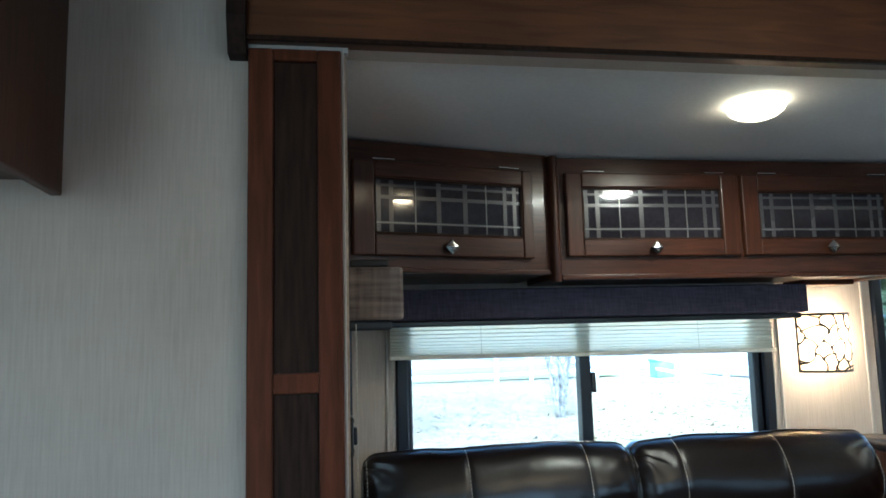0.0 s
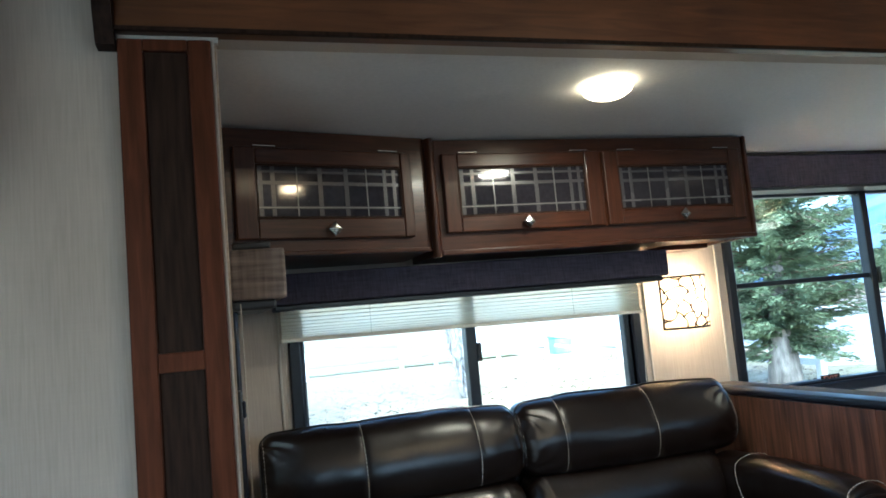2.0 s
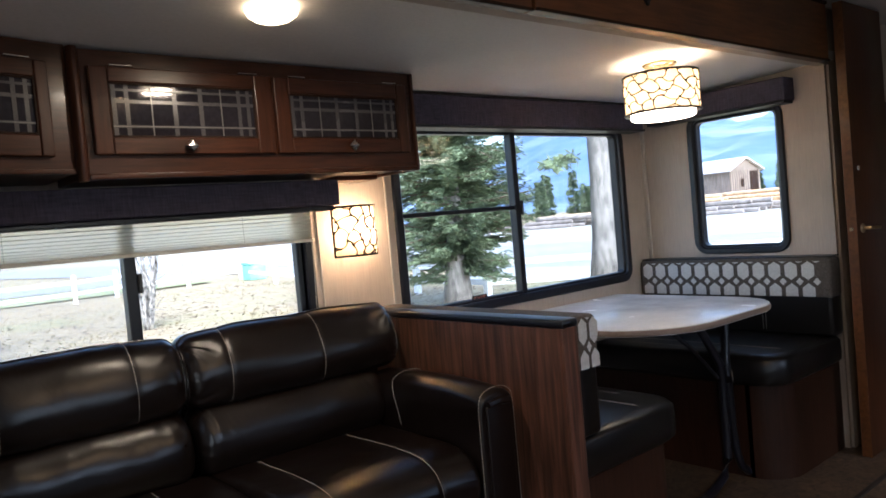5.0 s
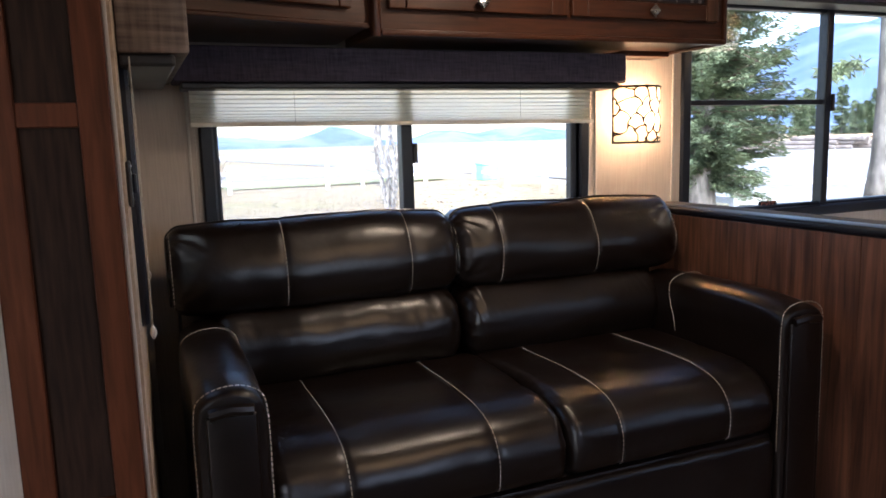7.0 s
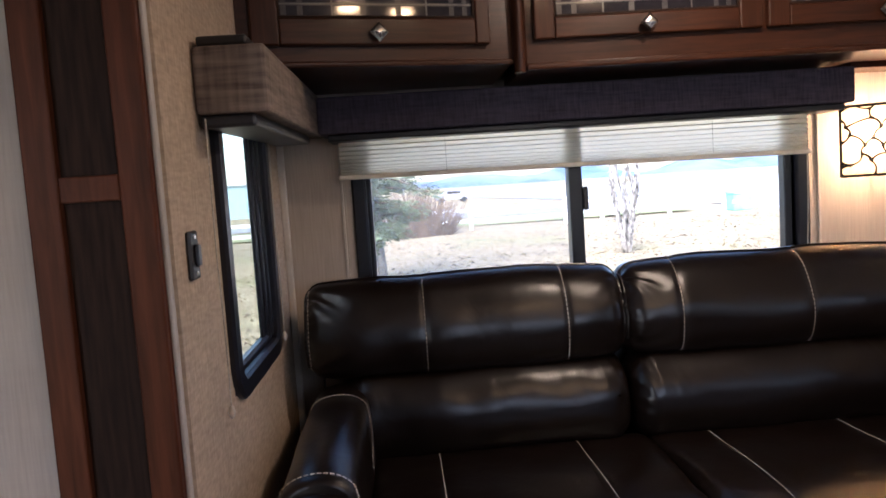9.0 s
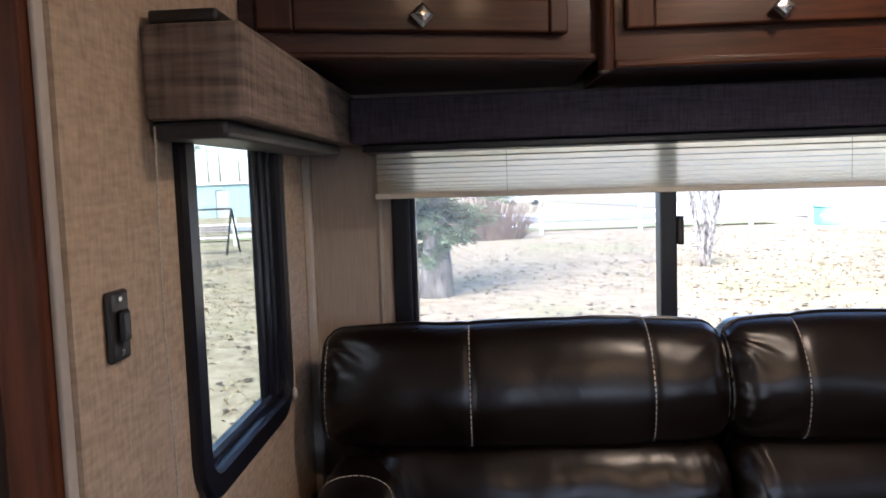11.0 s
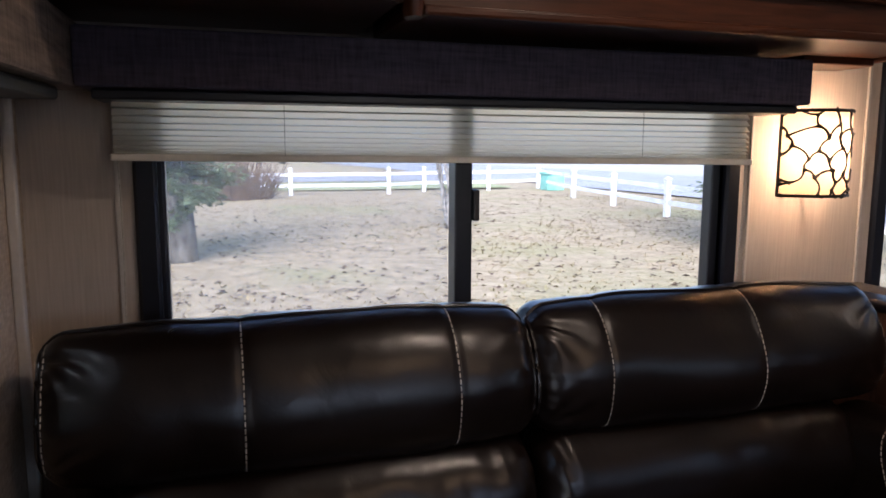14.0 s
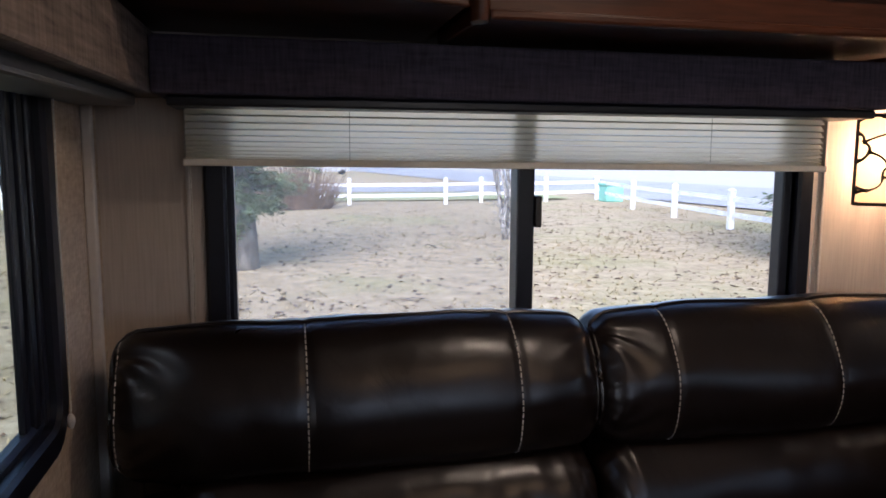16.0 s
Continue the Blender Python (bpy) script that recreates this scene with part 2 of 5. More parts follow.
PANE = clear_glass("window_glass")
PANE_TINT = clear_glass("lightly_tinted_glass", (0.92, 0.94, 0.95))
PANE_DARK = clear_glass("tinted_side_glass", (0.76, 0.80, 0.77))
def screen_cloth(name, share):
    m = bpy.data.materials.new(name)
    m.use_nodes = True
    nt = m.node_tree
    n, l = nt.nodes, nt.links
    n.remove(n["Principled BSDF"])
    tr, df, mx = (n.new("ShaderNode" + k) for k in ("BsdfTransparent", "BsdfTranslucent", "MixShader"))
    df.inputs["Color"].default_value = (0.42, 0.41, 0.39, 1)
    mx.inputs["Fac"].default_value = share
    l.new(tr.outputs["BSDF"], mx.inputs[1])
    l.new(df.outputs["BSDF"], mx.inputs[2])
    l.new(mx.outputs["Shader"], n["Material Output"].inputs["Surface"])
    return m


SCREEN = screen_cloth("insect_screen_mesh", 0.15)
CAB_GLASS = mat("dark_cabinet_glass", (0.022, 0.019, 0.024), 0.07, grain=60, spread=0.15, bump=0, spec=0.6, rough_spread=0.04)
PLAID = mat("grey_plaid_print", (0.070, 0.066, 0.070), 0.25, grain=200, spread=0.15, bump=0)
PLAID_PALE = mat("pale_plaid_line", (0.15, 0.145, 0.14), 0.25, grain=200, spread=0.15, bump=0)
PLASTIC = mat("dark_plastic", (0.020, 0.017, 0.015), 0.45, grain=120, spread=0.15, bump=0.04)
EXIT_RED = mat("exit_lettering", (0.62, 0.22, 0.16), 0.6, grain=80, spread=0.1, bump=0)
CORD = mat("cream_cord", (0.50, 0.46, 0.38), 0.8, grain=300, bump=0.2)
# outdoors
def ground_mix(name, pale, dark, other, fine, patch, patch_lo, patch_hi, bump, rough=0.95):
    """Two tones at a fine scale, and patches of a third colour."""
    m = bpy.data.materials.new(name)
    m.use_nodes = True
    nt = m.node_tree
    n, l = nt.nodes, nt.links
    b = n["Principled BSDF"]
    tc = n.new("ShaderNodeTexCoord")
    ns = []
    for sc, de, ro in ((fine, 13, 0.80), (patch, 5, 0.6)):
        nz = n.new("ShaderNodeTexNoise")
        nz.inputs["Scale"].default_value, nz.inputs["Detail"].default_value, nz.inputs["Roughness"].default_value = sc, de, ro
        l.new(tc.outputs["Object"], nz.inputs["Vector"])
        ns.append(nz)
    r1, r2 = n.new("ShaderNodeValToRGB"), n.new("ShaderNodeValToRGB")
    r1.color_ramp.elements[0].position, r1.color_ramp.elements[1].position = 0.33, 0.68
    r1.color_ramp.elements[0].color, r1.color_ramp.elements[1].color = rgb(dark), rgb(pale)
    r2.color_ramp.elements[0].position, r2.color_ramp.elements[1].position = patch_lo, patch_hi
    l.new(ns[0].outputs["Fac"], r1.inputs["Fac"])
    l.new(ns[1].outputs["Fac"], r2.inputs["Fac"])
    mx = n.new("ShaderNodeMix")
    mx.data_type = "RGBA"
    l.new(r2.outputs["Color"], mx.inputs[0])
    l.new(r1.outputs["Color"], mx.inputs[6])
    mx.inputs[7].default_value = rgb(other)
    l.new(mx.outputs[2], b.inputs["Base Color"])
    b.inputs["Roughness"].default_value, b.inputs["Specular IOR Level"].default_value = rough, 0.1
    if bump:
        bp = n.new("ShaderNodeBump")
        bp.inputs["Strength"].default_value, bp.inputs["Distance"].default_value = 0.5, bump
        l.new(ns[0].outputs["Fac"], bp.inputs["Height"])
        l.new(bp.outputs["Normal"], b.inputs["Normal"])
    return m


GRASS = ground_mix("dry_lawn", (0.53, 0.44, 0.29), (0.20, 0.155, 0.095), (0.28, 0.275, 0.13), 2.6, 0.22, 0.50, 0.78, 0.03)
LEAF_LITTER = mat("fallen_leaf", (0.085, 0.050, 0.030), 0.8, grain=8, spread=0.5, bump=0.1)
ASPHALT = mat("grey_road", (0.31, 0.312, 0.312), 0.85, grain=4, spread=0.12, large=0.2, large_spread=0.12, bump=0.3)
GRAVEL = ground_mix("pale_gravel", (0.50, 0.49, 0.465), (0.38, 0.37, 0.34), (0.42, 0.395, 0.33), 1.5, 0.06, 0.45, 0.75, 0)
FENCE_WHITE = mat("white_fence_paint", (0.80, 0.80, 0.79), 0.5, grain=30, spread=0.05, bump=0.05)
BARK = mat("grey_bark", (0.20, 0.188, 0.172), 0.9, grain=9, stretch=(1, 1, 0.35), spread=0.45, large=2, large_spread=0.25, bump=0.8, depth=0.03)
NEEDLES = mat("spruce_needles", (0.165, 0.215, 0.12), 0.7, grain=2.5, spread=0.45, large=0.7, large_spread=0.3, bump=0)
TWIG = mat("brown_twig", (0.16, 0.115, 0.085), 0.9, grain=5, spread=0.3, bump=0)
# the air's haze is painted into the mountains' blue tones
MOUNTAIN = ground_mix("haze_painted_mountain", (0.16, 0.24, 0.385), (0.085, 0.145, 0.275), (0.34, 0.40, 0.48), 0.010, 0.0030, 0.42, 0.80, 0, 1.0)
BARN_WOOD = mat("weathered_boards", (0.24, 0.19, 0.155), 0.9, grain=2.5, stretch=(3, 3, 0.3), spread=0.35, bump=0.3)
BARN_ROOF = mat("pale_metal_roof", (0.62, 0.60, 0.60), 0.6, grain=2, spread=0.1, bump=0.05)
LUMBER = mat("orange_sawn_timber", (0.62, 0.43, 0.25), 0.85, grain=1.6, spread=0.35, bump=0.2)
LOG_GREY = mat("grey_logs", (0.26, 0.225, 0.20), 0.9, grain=1.2, spread=0.35, bump=0.3)
BLUE_WALL = mat("pale_blue_siding", (0.30, 0.42, 0.47), 0.8, grain=1.5, stretch=(3, 3, 0.3), spread=0.08, bump=0.1)
GREEN_BIN = mat("green_plastic", (0.22, 0.50, 0.42), 0.6, grain=3, spread=0.1, bump=0.05)
CAR_PAINT = mat("grey_car_paint", (0.38, 0.39, 0.41), 0.3, grain=3, spread=0.1, bump=0, coat=0.5)
TYRE = mat("tyre_rubber", (0.015, 0.015, 0.015), 0.8, grain=20, bump=0.1)


# ---- mesh helpers ----
def finish(name, bm, material, smooth=False, angle=None):
    bmesh.ops.recalc_face_normals(bm, faces=bm.faces)
    me = bpy.data.meshes.new(name)
    if smooth:
        for f in bm.faces:
            f.smooth = True
        if angle:
            for e in bm.edges:
                if len(e.link_faces) == 2 and e.calc_face_angle(0) > radians(angle):
                    e.smooth = False
    bm.to_mesh(me)
    bm.free()
    for mt in (material if isinstance(material, (list, tuple)) else [material]):
        me.materials.append(mt)
    return me


def thing(name, at, label, category, group=""):
    ob = new(name)
    ob.location = at
    ob.empty_display_size = 0.05
    return tagged(ob, label, category, group)


def part(name, bm, material, parent, label="", smooth=False, angle=40):
    """One mesh under a thing or a part; the bmesh is in world places."""
    off = Vector((0, 0, 0))
    p = parent
    while p:
        off += p.location
        p = p.parent
    for v in bm.verts:
        v.co -= off
    ob = new(name, finish(name, bm, material, smooth, angle))
    ob.parent = parent
    return tagged(ob, label)


def solid(name, bm, material, label, category="", kind="", group="", smooth=False, angle=40):
    c = Vector((0, 0, 0))
    if kind != "structure" and len(bm.verts):
        lo = Vector([min(v.co[i] for v in bm.verts) for i in range(3)])
        hi = Vector([max(v.co[i] for v in bm.verts) for i in range(3)])
        c = Vector(((lo.x + hi.x) / 2, (lo.y + hi.y) / 2, lo.z))
        for v in bm.verts:
            v.co -= c
    ob = new(name, finish(name, bm, material, smooth, angle))
    ob.location = c
    return tagged(ob, label, category, group, kind)


def box(x0, x1, y0, y1, z0, z1, r=0.0, seg=2, bm=None):
    own = bmesh.new()
    g = bmesh.ops.create_cube(own, size=1.0)
    for v in g["verts"]:
        v.co = Vector(((x0 + x1) / 2 + v.co.x * (x1 - x0), (y0 + y1) / 2 + v.co.y * (y1 - y0), (z0 + z1) / 2 + v.co.z * (z1 - z0)))
    if r > 0:
        bmesh.ops.bevel(own, geom=list(own.edges), offset=min(r, 0.49 * min(x1 - x0, y1 - y0, z1 - z0)), segments=seg, profile=0.5, affect="EDGES")
    return own if bm is None else merge(bm, own)


def merge(bm, other):
    me = bpy.data.meshes.new("tmp")
    other.to_mesh(me)
    other.free()
    bm.from_mesh(me)
    bpy.data.meshes.remove(me)
    return bm


def loft(rings, close_ring=True, caps=True):
    """Faces between rings of points of one length."""
    bm = bmesh.new()
    vs = [[bm.verts.new(p) for p in r] for r in rings]
    k = len(rings[0])
    for a, b in zip(vs, vs[1:]):
        for i in range(k if close_ring else k - 1):
            j = (i + 1) % k
            bm.faces.new((a[i], a[j], b[j], b[i]))
    if caps and close_ring:
        bm.faces.new(vs[0][::-1])
        bm.faces.new(vs[-1])
    return bm


def tube(points, r, seg=6, bm=None):
    pts = [Vector(p) for p in points]
    rings = []
    for i, p in enumerate(pts):
        d = (pts[min(i + 1, len(pts) - 1)] - pts[max(i - 1, 0)]).normalized()
        a = d.cross(Vector((0, 0, 1)) if abs(d.z) < 0.9 else Vector((1, 0, 0))).normalized()
        b = d.cross(a)
        rad = r(i / max(len(pts) - 1, 1)) if callable(r) else r
        rings.append([p + a * rad * math.cos(2 * math.pi * k / seg) + b * rad * math.sin(2 * math.pi * k / seg) for k in range(seg)])
    own = loft(rings)
    return own if bm is None else merge(bm, own)


def lathe(profile, at, seg=32):
    """Rings round an upright line through at; profile: radius, height."""
    x, y, z = at
    return loft([[(x + r * math.cos(2 * math.pi * k / seg), y + r * math.sin(2 * math.pi * k / seg), z + h) for k in range(seg)] for r, h in profile])


def smooth_loop(ctrl, per=6):
    """A closed Catmull-Rom loop through 2D points."""
    out, n = [], len(ctrl)
    for i in range(n):
        p0, p1, p2, p3 = (np.array(ctrl[(i + k - 1) % n], float) for k in range(4))
        for s in range(per):
            t = s / per
            out.append(tuple(0.5 * (2 * p1 + (p2 - p0) * t + (2 * p0 - 5 * p1 + 4 * p2 - p3) * t * t + (3 * p1 - p0 - 3 * p2 + p3) * t ** 3)))
    return out


def round_rect(u0, u1, v0, v1, r, n=6):
    pts = []
    for cu, cv, a in ((u1 - r, v1 - r, 0), (u0 + r, v1 - r, 90), (u0 + r, v0 + r, 180), (u1 - r, v0 + r, 270)):
        for k in range(n + 1):
            t = radians(a + 90 * k / n)
            pts.append((cu + r * math.cos(t), cv + r * math.sin(t)))
    return pts


def frame_ring(axis, level, front, back, outer, w, r, lip=0.006):
    """A window frame with round corners: a ring of width w round the opening, bevelled on its inner side. axis: the wall's normal."""
    u0, u1, v0, v1 = outer
    loops = [
        (round_rect(u0, u1, v0, v1, r), back), (round_rect(u0, u1, v0, v1, r), front + lip * (1 if back > front else -1)),
        (round_rect(u0 + lip, u1 - lip, v0 + lip, v1 - lip, max(r - lip, 0.004)), front),
        (round_rect(u0 + w - lip, u1 - w + lip, v0 + w - lip, v1 - w + lip, max(r - w + lip, 0.006)), front),
        (round_rect(u0 + w, u1 - w, v0 + w, v1 - w, max(r - w, 0.005)), front + lip * (1 if back > front else -1)),
        (round_rect(u0 + w, u1 - w, v0 + w, v1 - w, max(r - w, 0.005)), back),
    ]
    put = (lambda u, v, d: (u, d, v)) if axis == "y" else (lambda u, v, d: (d, u, v))
    bm = loft([[put(u, v, d) for u, v in lp] for lp, d in loops], caps=False)
    k = len(loops[0][0])
    bm.verts.ensure_lookup_table()
    last = len(loops) - 1
    for i in range(k):
        j = (i + 1) % k
        bm.faces.new((bm.verts[i], bm.verts[j], bm.verts[last * k + j], bm.verts[last * k + i]))
    return bm


def holed_wall(axis, d0, d1, span, heights, holes):
    """A wall from d0 to d1 along its normal, with rectangular openings through it."""
    us = sorted({*span, *(h[0] for h in holes), *(h[1] for h in holes)})
    vs = sorted({*heights, *(h[2] for h in holes), *(h[3] for h in holes)})
    def full(i, j):
        if not (0 <= i < len(us) - 1 and 0 <= j < len(vs) - 1):
            return False
        u, v = (us[i] + us[i + 1]) / 2, (vs[j] + vs[j + 1]) / 2
        return not any(h[0] < u < h[1] and h[2] < v < h[3] for h in holes)
    put = (lambda u, v, d: (u, d, v)) if axis == "y" else (lambda u, v, d: (d, u, v))
    bm, made = bmesh.new(), {}
    def vert(i, j, k):
        if (i, j, k) not in made:
            made[i, j, k] = bm.verts.new(put(us[i], vs[j], (d0, d1)[k]))
        return made[i, j, k]
    for i in range(len(us) - 1):
        for j in range(len(vs) - 1):
            if not full(i, j):
                continue
            for k in (0, 1):
                bm.faces.new([vert(i + a, j + b, k) for a, b in ((0, 0), (1, 0), (1, 1), (0, 1))])
            for di, dj, e in ((-1, 0, ((0, 0), (0, 1))), (1, 0, ((1, 0), (1, 1))), (0, -1, ((0, 0), (1, 0))), (0, 1, ((0, 1), (1, 1)))):
                if not full(i + di, j + dj):
                    (a, b), (c, d) = e
                    bm.faces.new((vert(i + a, j + b, 0), vert(i + c, j + d, 0), vert(i + c, j + d, 1), vert(i + a, j + b, 1)))
    return bm


# ---- setting: the van's shell ----
YW, XL, XR, YF, YB = 2.34, 0.047, 3.76, 1.30, -1.14   # slide's long wall, its ends, the main side wall, the opposite wall
CEIL = 2.10


def slide_ceiling(y):
    return 1.855 - 0.045 * (y - 1.27)


SOFA_WIN = (0.228, 1.535, 0.78, 1.40)
DINE_WIN = (1.940, 3.565, 0.835, 1.705)
END_WIN = (1.520, 2.045, 0.955, 1.715)
SIDE_WIN = (1.550, 2.030, 0.845, 1.43)


def hole(win, inset=0.016):
    return (win[0] + inset, win[1] - inset, win[2] + inset, win[3] - inset)


solid("wall_north", holed_wall("y", YW, YW + 0.05, (XL - 0.05, XR + 0.05), (0, 1.90), [hole(SOFA_WIN), hole(DINE_WIN)]), WALLPAPER,
      "pale beige wallpapered slide-out wall with two windows", kind="structure")
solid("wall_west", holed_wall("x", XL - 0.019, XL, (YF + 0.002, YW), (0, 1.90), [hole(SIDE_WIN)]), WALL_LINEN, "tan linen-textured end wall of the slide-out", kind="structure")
solid("wall_east", holed_wall("x", XR, XR + 0.05, (YF + 0.012, YW), (0, 1.90), [hole(END_WIN)]), WALLPAPER, "grey-beige wallpapered end wall beside the dinette", kind="structure")
solid("wall_main", holed_wall("y", YF, YF + 0.05, (-2.4, 5.6), (0, CEIL), [(XL - 0.02, XR + 0.02, 0, 1.835), (4.236, 5.084, 0.936, 1.444)]), WALLPAPER, "pale streaked wallpapered side wall", kind="structure")
# the doorway and right-hand window opening are unseen, added for the fill lamps
solid("wall_south", holed_wall("y", YB - 0.05, YB, (-2.4, 5.6), (0, CEIL), [(-1.60, -0.95, 0.0, 1.86), (0.81, 1.79, 1.14, 1.66), (2.86, 3.74, 1.13, 1.71)]), DARK_WOOD, "unseen closing wall opposite the slide-out, dark wood to cut reflections", kind="structure")
# unseen lining, added dark like its wall so the leather reflects less
solid("wall_south_panelling", box(-0.94, 5.58, YB + 0.002, YB + 0.022, 0.0, 0.95, 0.003), DARK_WOOD, "unseen dark wooden lining added on the opposite wall", kind="structure")
solid("wall_front", holed_wall("x", -2.45, -2.4, (YB, YF), (0, CEIL), []), DARK_WOOD, "plain dark wooden end wall", kind="structure")
solid("wall_rear", holed_wall("x", 5.6, 5.65, (YB, YF), (0, CEIL), []), WALLPAPER, "wallpapered wall at the far end", kind="structure")
solid("ceiling", box(-2.45, 5.65, YB - 0.05, YF + 0.05, CEIL, CEIL + 0.05), CEILING, "off-white panel ceiling", kind="structure")
sc = loft([[(x, y, slide_ceiling(y) + h) for y, h in ((YF - 0.02, 0), (YW, 0), (YW, 0.04), (YF - 0.02, 0.04))] for x in (XL - 0.04, XR + 0.04)])
solid("ceiling_slide", sc, CEILING, "off-white sloping ceiling of the slide-out", kind="structure")
solid("floor", box(-2.45, 5.65, YB - 0.05, YF + 0.05, -0.06, 0.0), FLOOR, "mottled brown vinyl floor", kind="structure")
solid("floor_slide", box(XL - 0.02, XR + 0.02, 1.072, YW, -0.06, 0.004), FLOOR, "mottled brown vinyl floor of the slide-out", kind="structure")
solid("floor_joint", box(-2.4, 5.6, 1.060, 1.080, -0.02, 0.008, 0.003), PLASTIC, "dark strip over the joint in the floor", kind="structure")
for nm, bmx, lab in (
    ("trim_corner_west", box(XL, XL + 0.016, 2.232, 2.252, 0.0, 1.80, 0.003), "pale corner strip of the end wall"),
    ("trim_corner_east", box(XR - 0.016, XR, 2.318, 2.338, 0.0, 1.80, 0.003), "pale corner strip beside the dinette"),
    ("trim_window_left", box(0.196, 0.204, YW - 0.006, YW, 0.4, 1.40, 0.002), "narrow pale strip beside the window"),
    ("trim_window_right", box(1.562, 1.570, YW - 0.006, YW, 0.4, 1.40, 0.002), "narrow pale strip beside the window"),
    ("trim_dinette_window", box(1.898, 1.908, YW - 0.006, YW, 0.9, 1.48, 0.002), "narrow pale strip beside the dinette window"),
    ("trim_slide_edge", box(0.0367, 0.0425, 1.2855, 1.3015, 0.0, 1.832, 0.002), "white edge strip of the slide-out"),
    ("trim_slide_top", box(-0.128, 0.05, 1.286, 1.302, 1.822, 1.838, 0.002), "white strip above the slide-out opening"),
):
    solid(nm, bmx, WHITE_TRIM, lab, kind="structure")

# fascia round the slide's opening
post = thing("slide_post", (-0.045, 1.29, 0), "reddish-brown wooden post with dark inset panels beside the sofa", "post")
for x0, x1 in ((-0.126, -0.083), (-0.006, 0.0365)):
    part("stile", box(x0, x1, 1.272, 1.2995, 0, 1.822, 0.003), POST_WOOD, post)
for z0, z1 in ((1.800, 1.822), (1.216, 1.250), (0.0, 0.09), (0.63, 0.665)):
    part("rail", box(-0.083, -0.006, 1.273, 1.2995, z0, z1, 0.002), POST_WOOD, post)
for z0, z1 in ((1.250, 1.800), (0.665, 1.216), (0.09, 0.63)):
    part("inset_panel", box(-0.083, -0.006, 1.283, 1.2995, z0, z1), INSET, post, "near-black wood-grain panel")

beam = thing("slide_fascia", (1.7, 1.28, 1.835), "long brown wooden fascia board over the slide-out opening", "fascia")
part("board", box(-0.128, 1.690, 1.258, 1.2995, 1.833, 2.085, 0.004), BEAM, beam)
part("board", box(1.6925, 3.655, 1.246, 1.2995, 1.833, 2.085, 0.004), BEAM, beam)
part("edge_strip", box(-0.128, 1.690, 1.252, 1.262, 1.829, 1.838, 0.002), INSET, beam, "dark edge along the bottom")
part("edge_strip", box(1.6925, 3.655, 1.240, 1.250, 1.829, 1.838, 0.002), INSET, beam, "dark edge along the bottom")
part("top_strip", box(-0.128, 3.655, 1.238, 1.2995, 2.085, 2.0995, 0.003), INSET, beam, "dark strip under the ceiling")
part("end_cap", loft([[(x, y, z) for y, z in ((1.235, 2.085), (1.235, 1.865), (1.262, 1.806), (1.2995, 1.806), (1.2995, 2.085))] for x in (-0.160, -0.1285)]), INSET, beam, "black end block with a cut corner")

orn = thing("iron_ornament", (2.04, 1.243, 1.95), "dark wrought-iron scroll with two diamonds on the fascia", "ornament")


def bar(points, w=0.013):
    return tube([(x, 1.240, z) for x, z in points], w / 2, 6)


part("bar", bar([(1.72, 1.962), (1.79, 1.958)]), IRON, orn)
part("bar", bar([(2.27, 1.953), (2.345, 1.956)], 0.021), IRON, orn)
for cx in (1.825, 2.235):
    part("diamond", bar([(cx - 0.036, 1.955), (cx, 1.997), (cx + 0.036, 1.955), (cx, 1.913), (cx - 0.036, 1.955), (cx, 1.997)], 0.017), IRON, orn)
for s in (1, -1):
    part("bow", bar([(1.861 + 0.338 * k / 12, 1.955 + s * 0.034 * math.sin(math.pi * k / 12)) for k in range(13)], 0.019), IRON, orn)

# cabinet over the walker's shoulder
wc = thing("wall_cabinet", (-0.8, 1.15, 1.56), "dark brown wooden wall cabinet fixed high on the wall", "cabinet")
part("body", box(-1.25, -0.452, 0.93, 1.2995, 1.585, CEIL - 0.002, 0.003), CHERRY_UP, wc)
part("side_panel", box(-0.4515, -0.432, 0.92, 1.2995, 1.558, CEIL - 0.002, 0.003), CHERRY_UP, wc)


# ---- windows ----
def window(name, axis, win, level, out, r, w, label, deep=0.05):
    """Frame proud of the wall by 12 mm, its rebate, and the pane towards the outside."""
    u0, u1, v0, v1 = win
    at = ((u0 + u1) / 2, level, v0) if axis == "y" else (level, (u0 + u1) / 2, v0)
    th = thing(name, at, label, "window")
    th["kind"] = "structure"
    part("window_frame", frame_ring(axis, level, level - 0.014 * out, level + 0.008 * out, win, w, r), FRAME, th, "black frame with rounded corners", True, 35)
    part("inner_frame", frame_ring(axis, level, level + 0.004 * out, level + deep * out, (u0 + 0.017, u1 - 0.017, v0 + 0.017, v1 - 0.017), w * 0.9, max(r - 0.017, 0.01)), FRAME, th, "", True, 35)
    return th


def pane(th, axis, u0, u1, v0, v1, d0, d1, glass=PANE):
    bm = box(u0, u1, d0, d1, v0, v1) if axis == "y" else box(d0, d1, u0, u1, v0, v1)
    ob = part("pane", bm, glass, th, "clear glass" if glass is PANE else "tinted glass")
    ob.visible_shadow = False
    return ob


w1 = window("window_1", "y", SOFA_WIN, YW, 1, 0.03, 0.040, "black-framed sliding window behind the sofa")
pane(w1, "y", 0.275, 0.845, 0.82, 1.36, YW + 0.034, YW + 0.038)
pane(w1, "y", 0.850, 1.490, 0.82, 1.36, YW + 0.020, YW + 0.024)
part("insect_screen", box(0.275, 0.838, YW + 0.0445, YW + 0.0455, 0.82, 1.36), SCREEN, w1, "fine grey insect screen").visible_shadow = False
part("mullion", box(0.838, 0.876, YW - 0.006, YW + 0.042, 0.80, 1.38, 0.004), FRAME, w1)
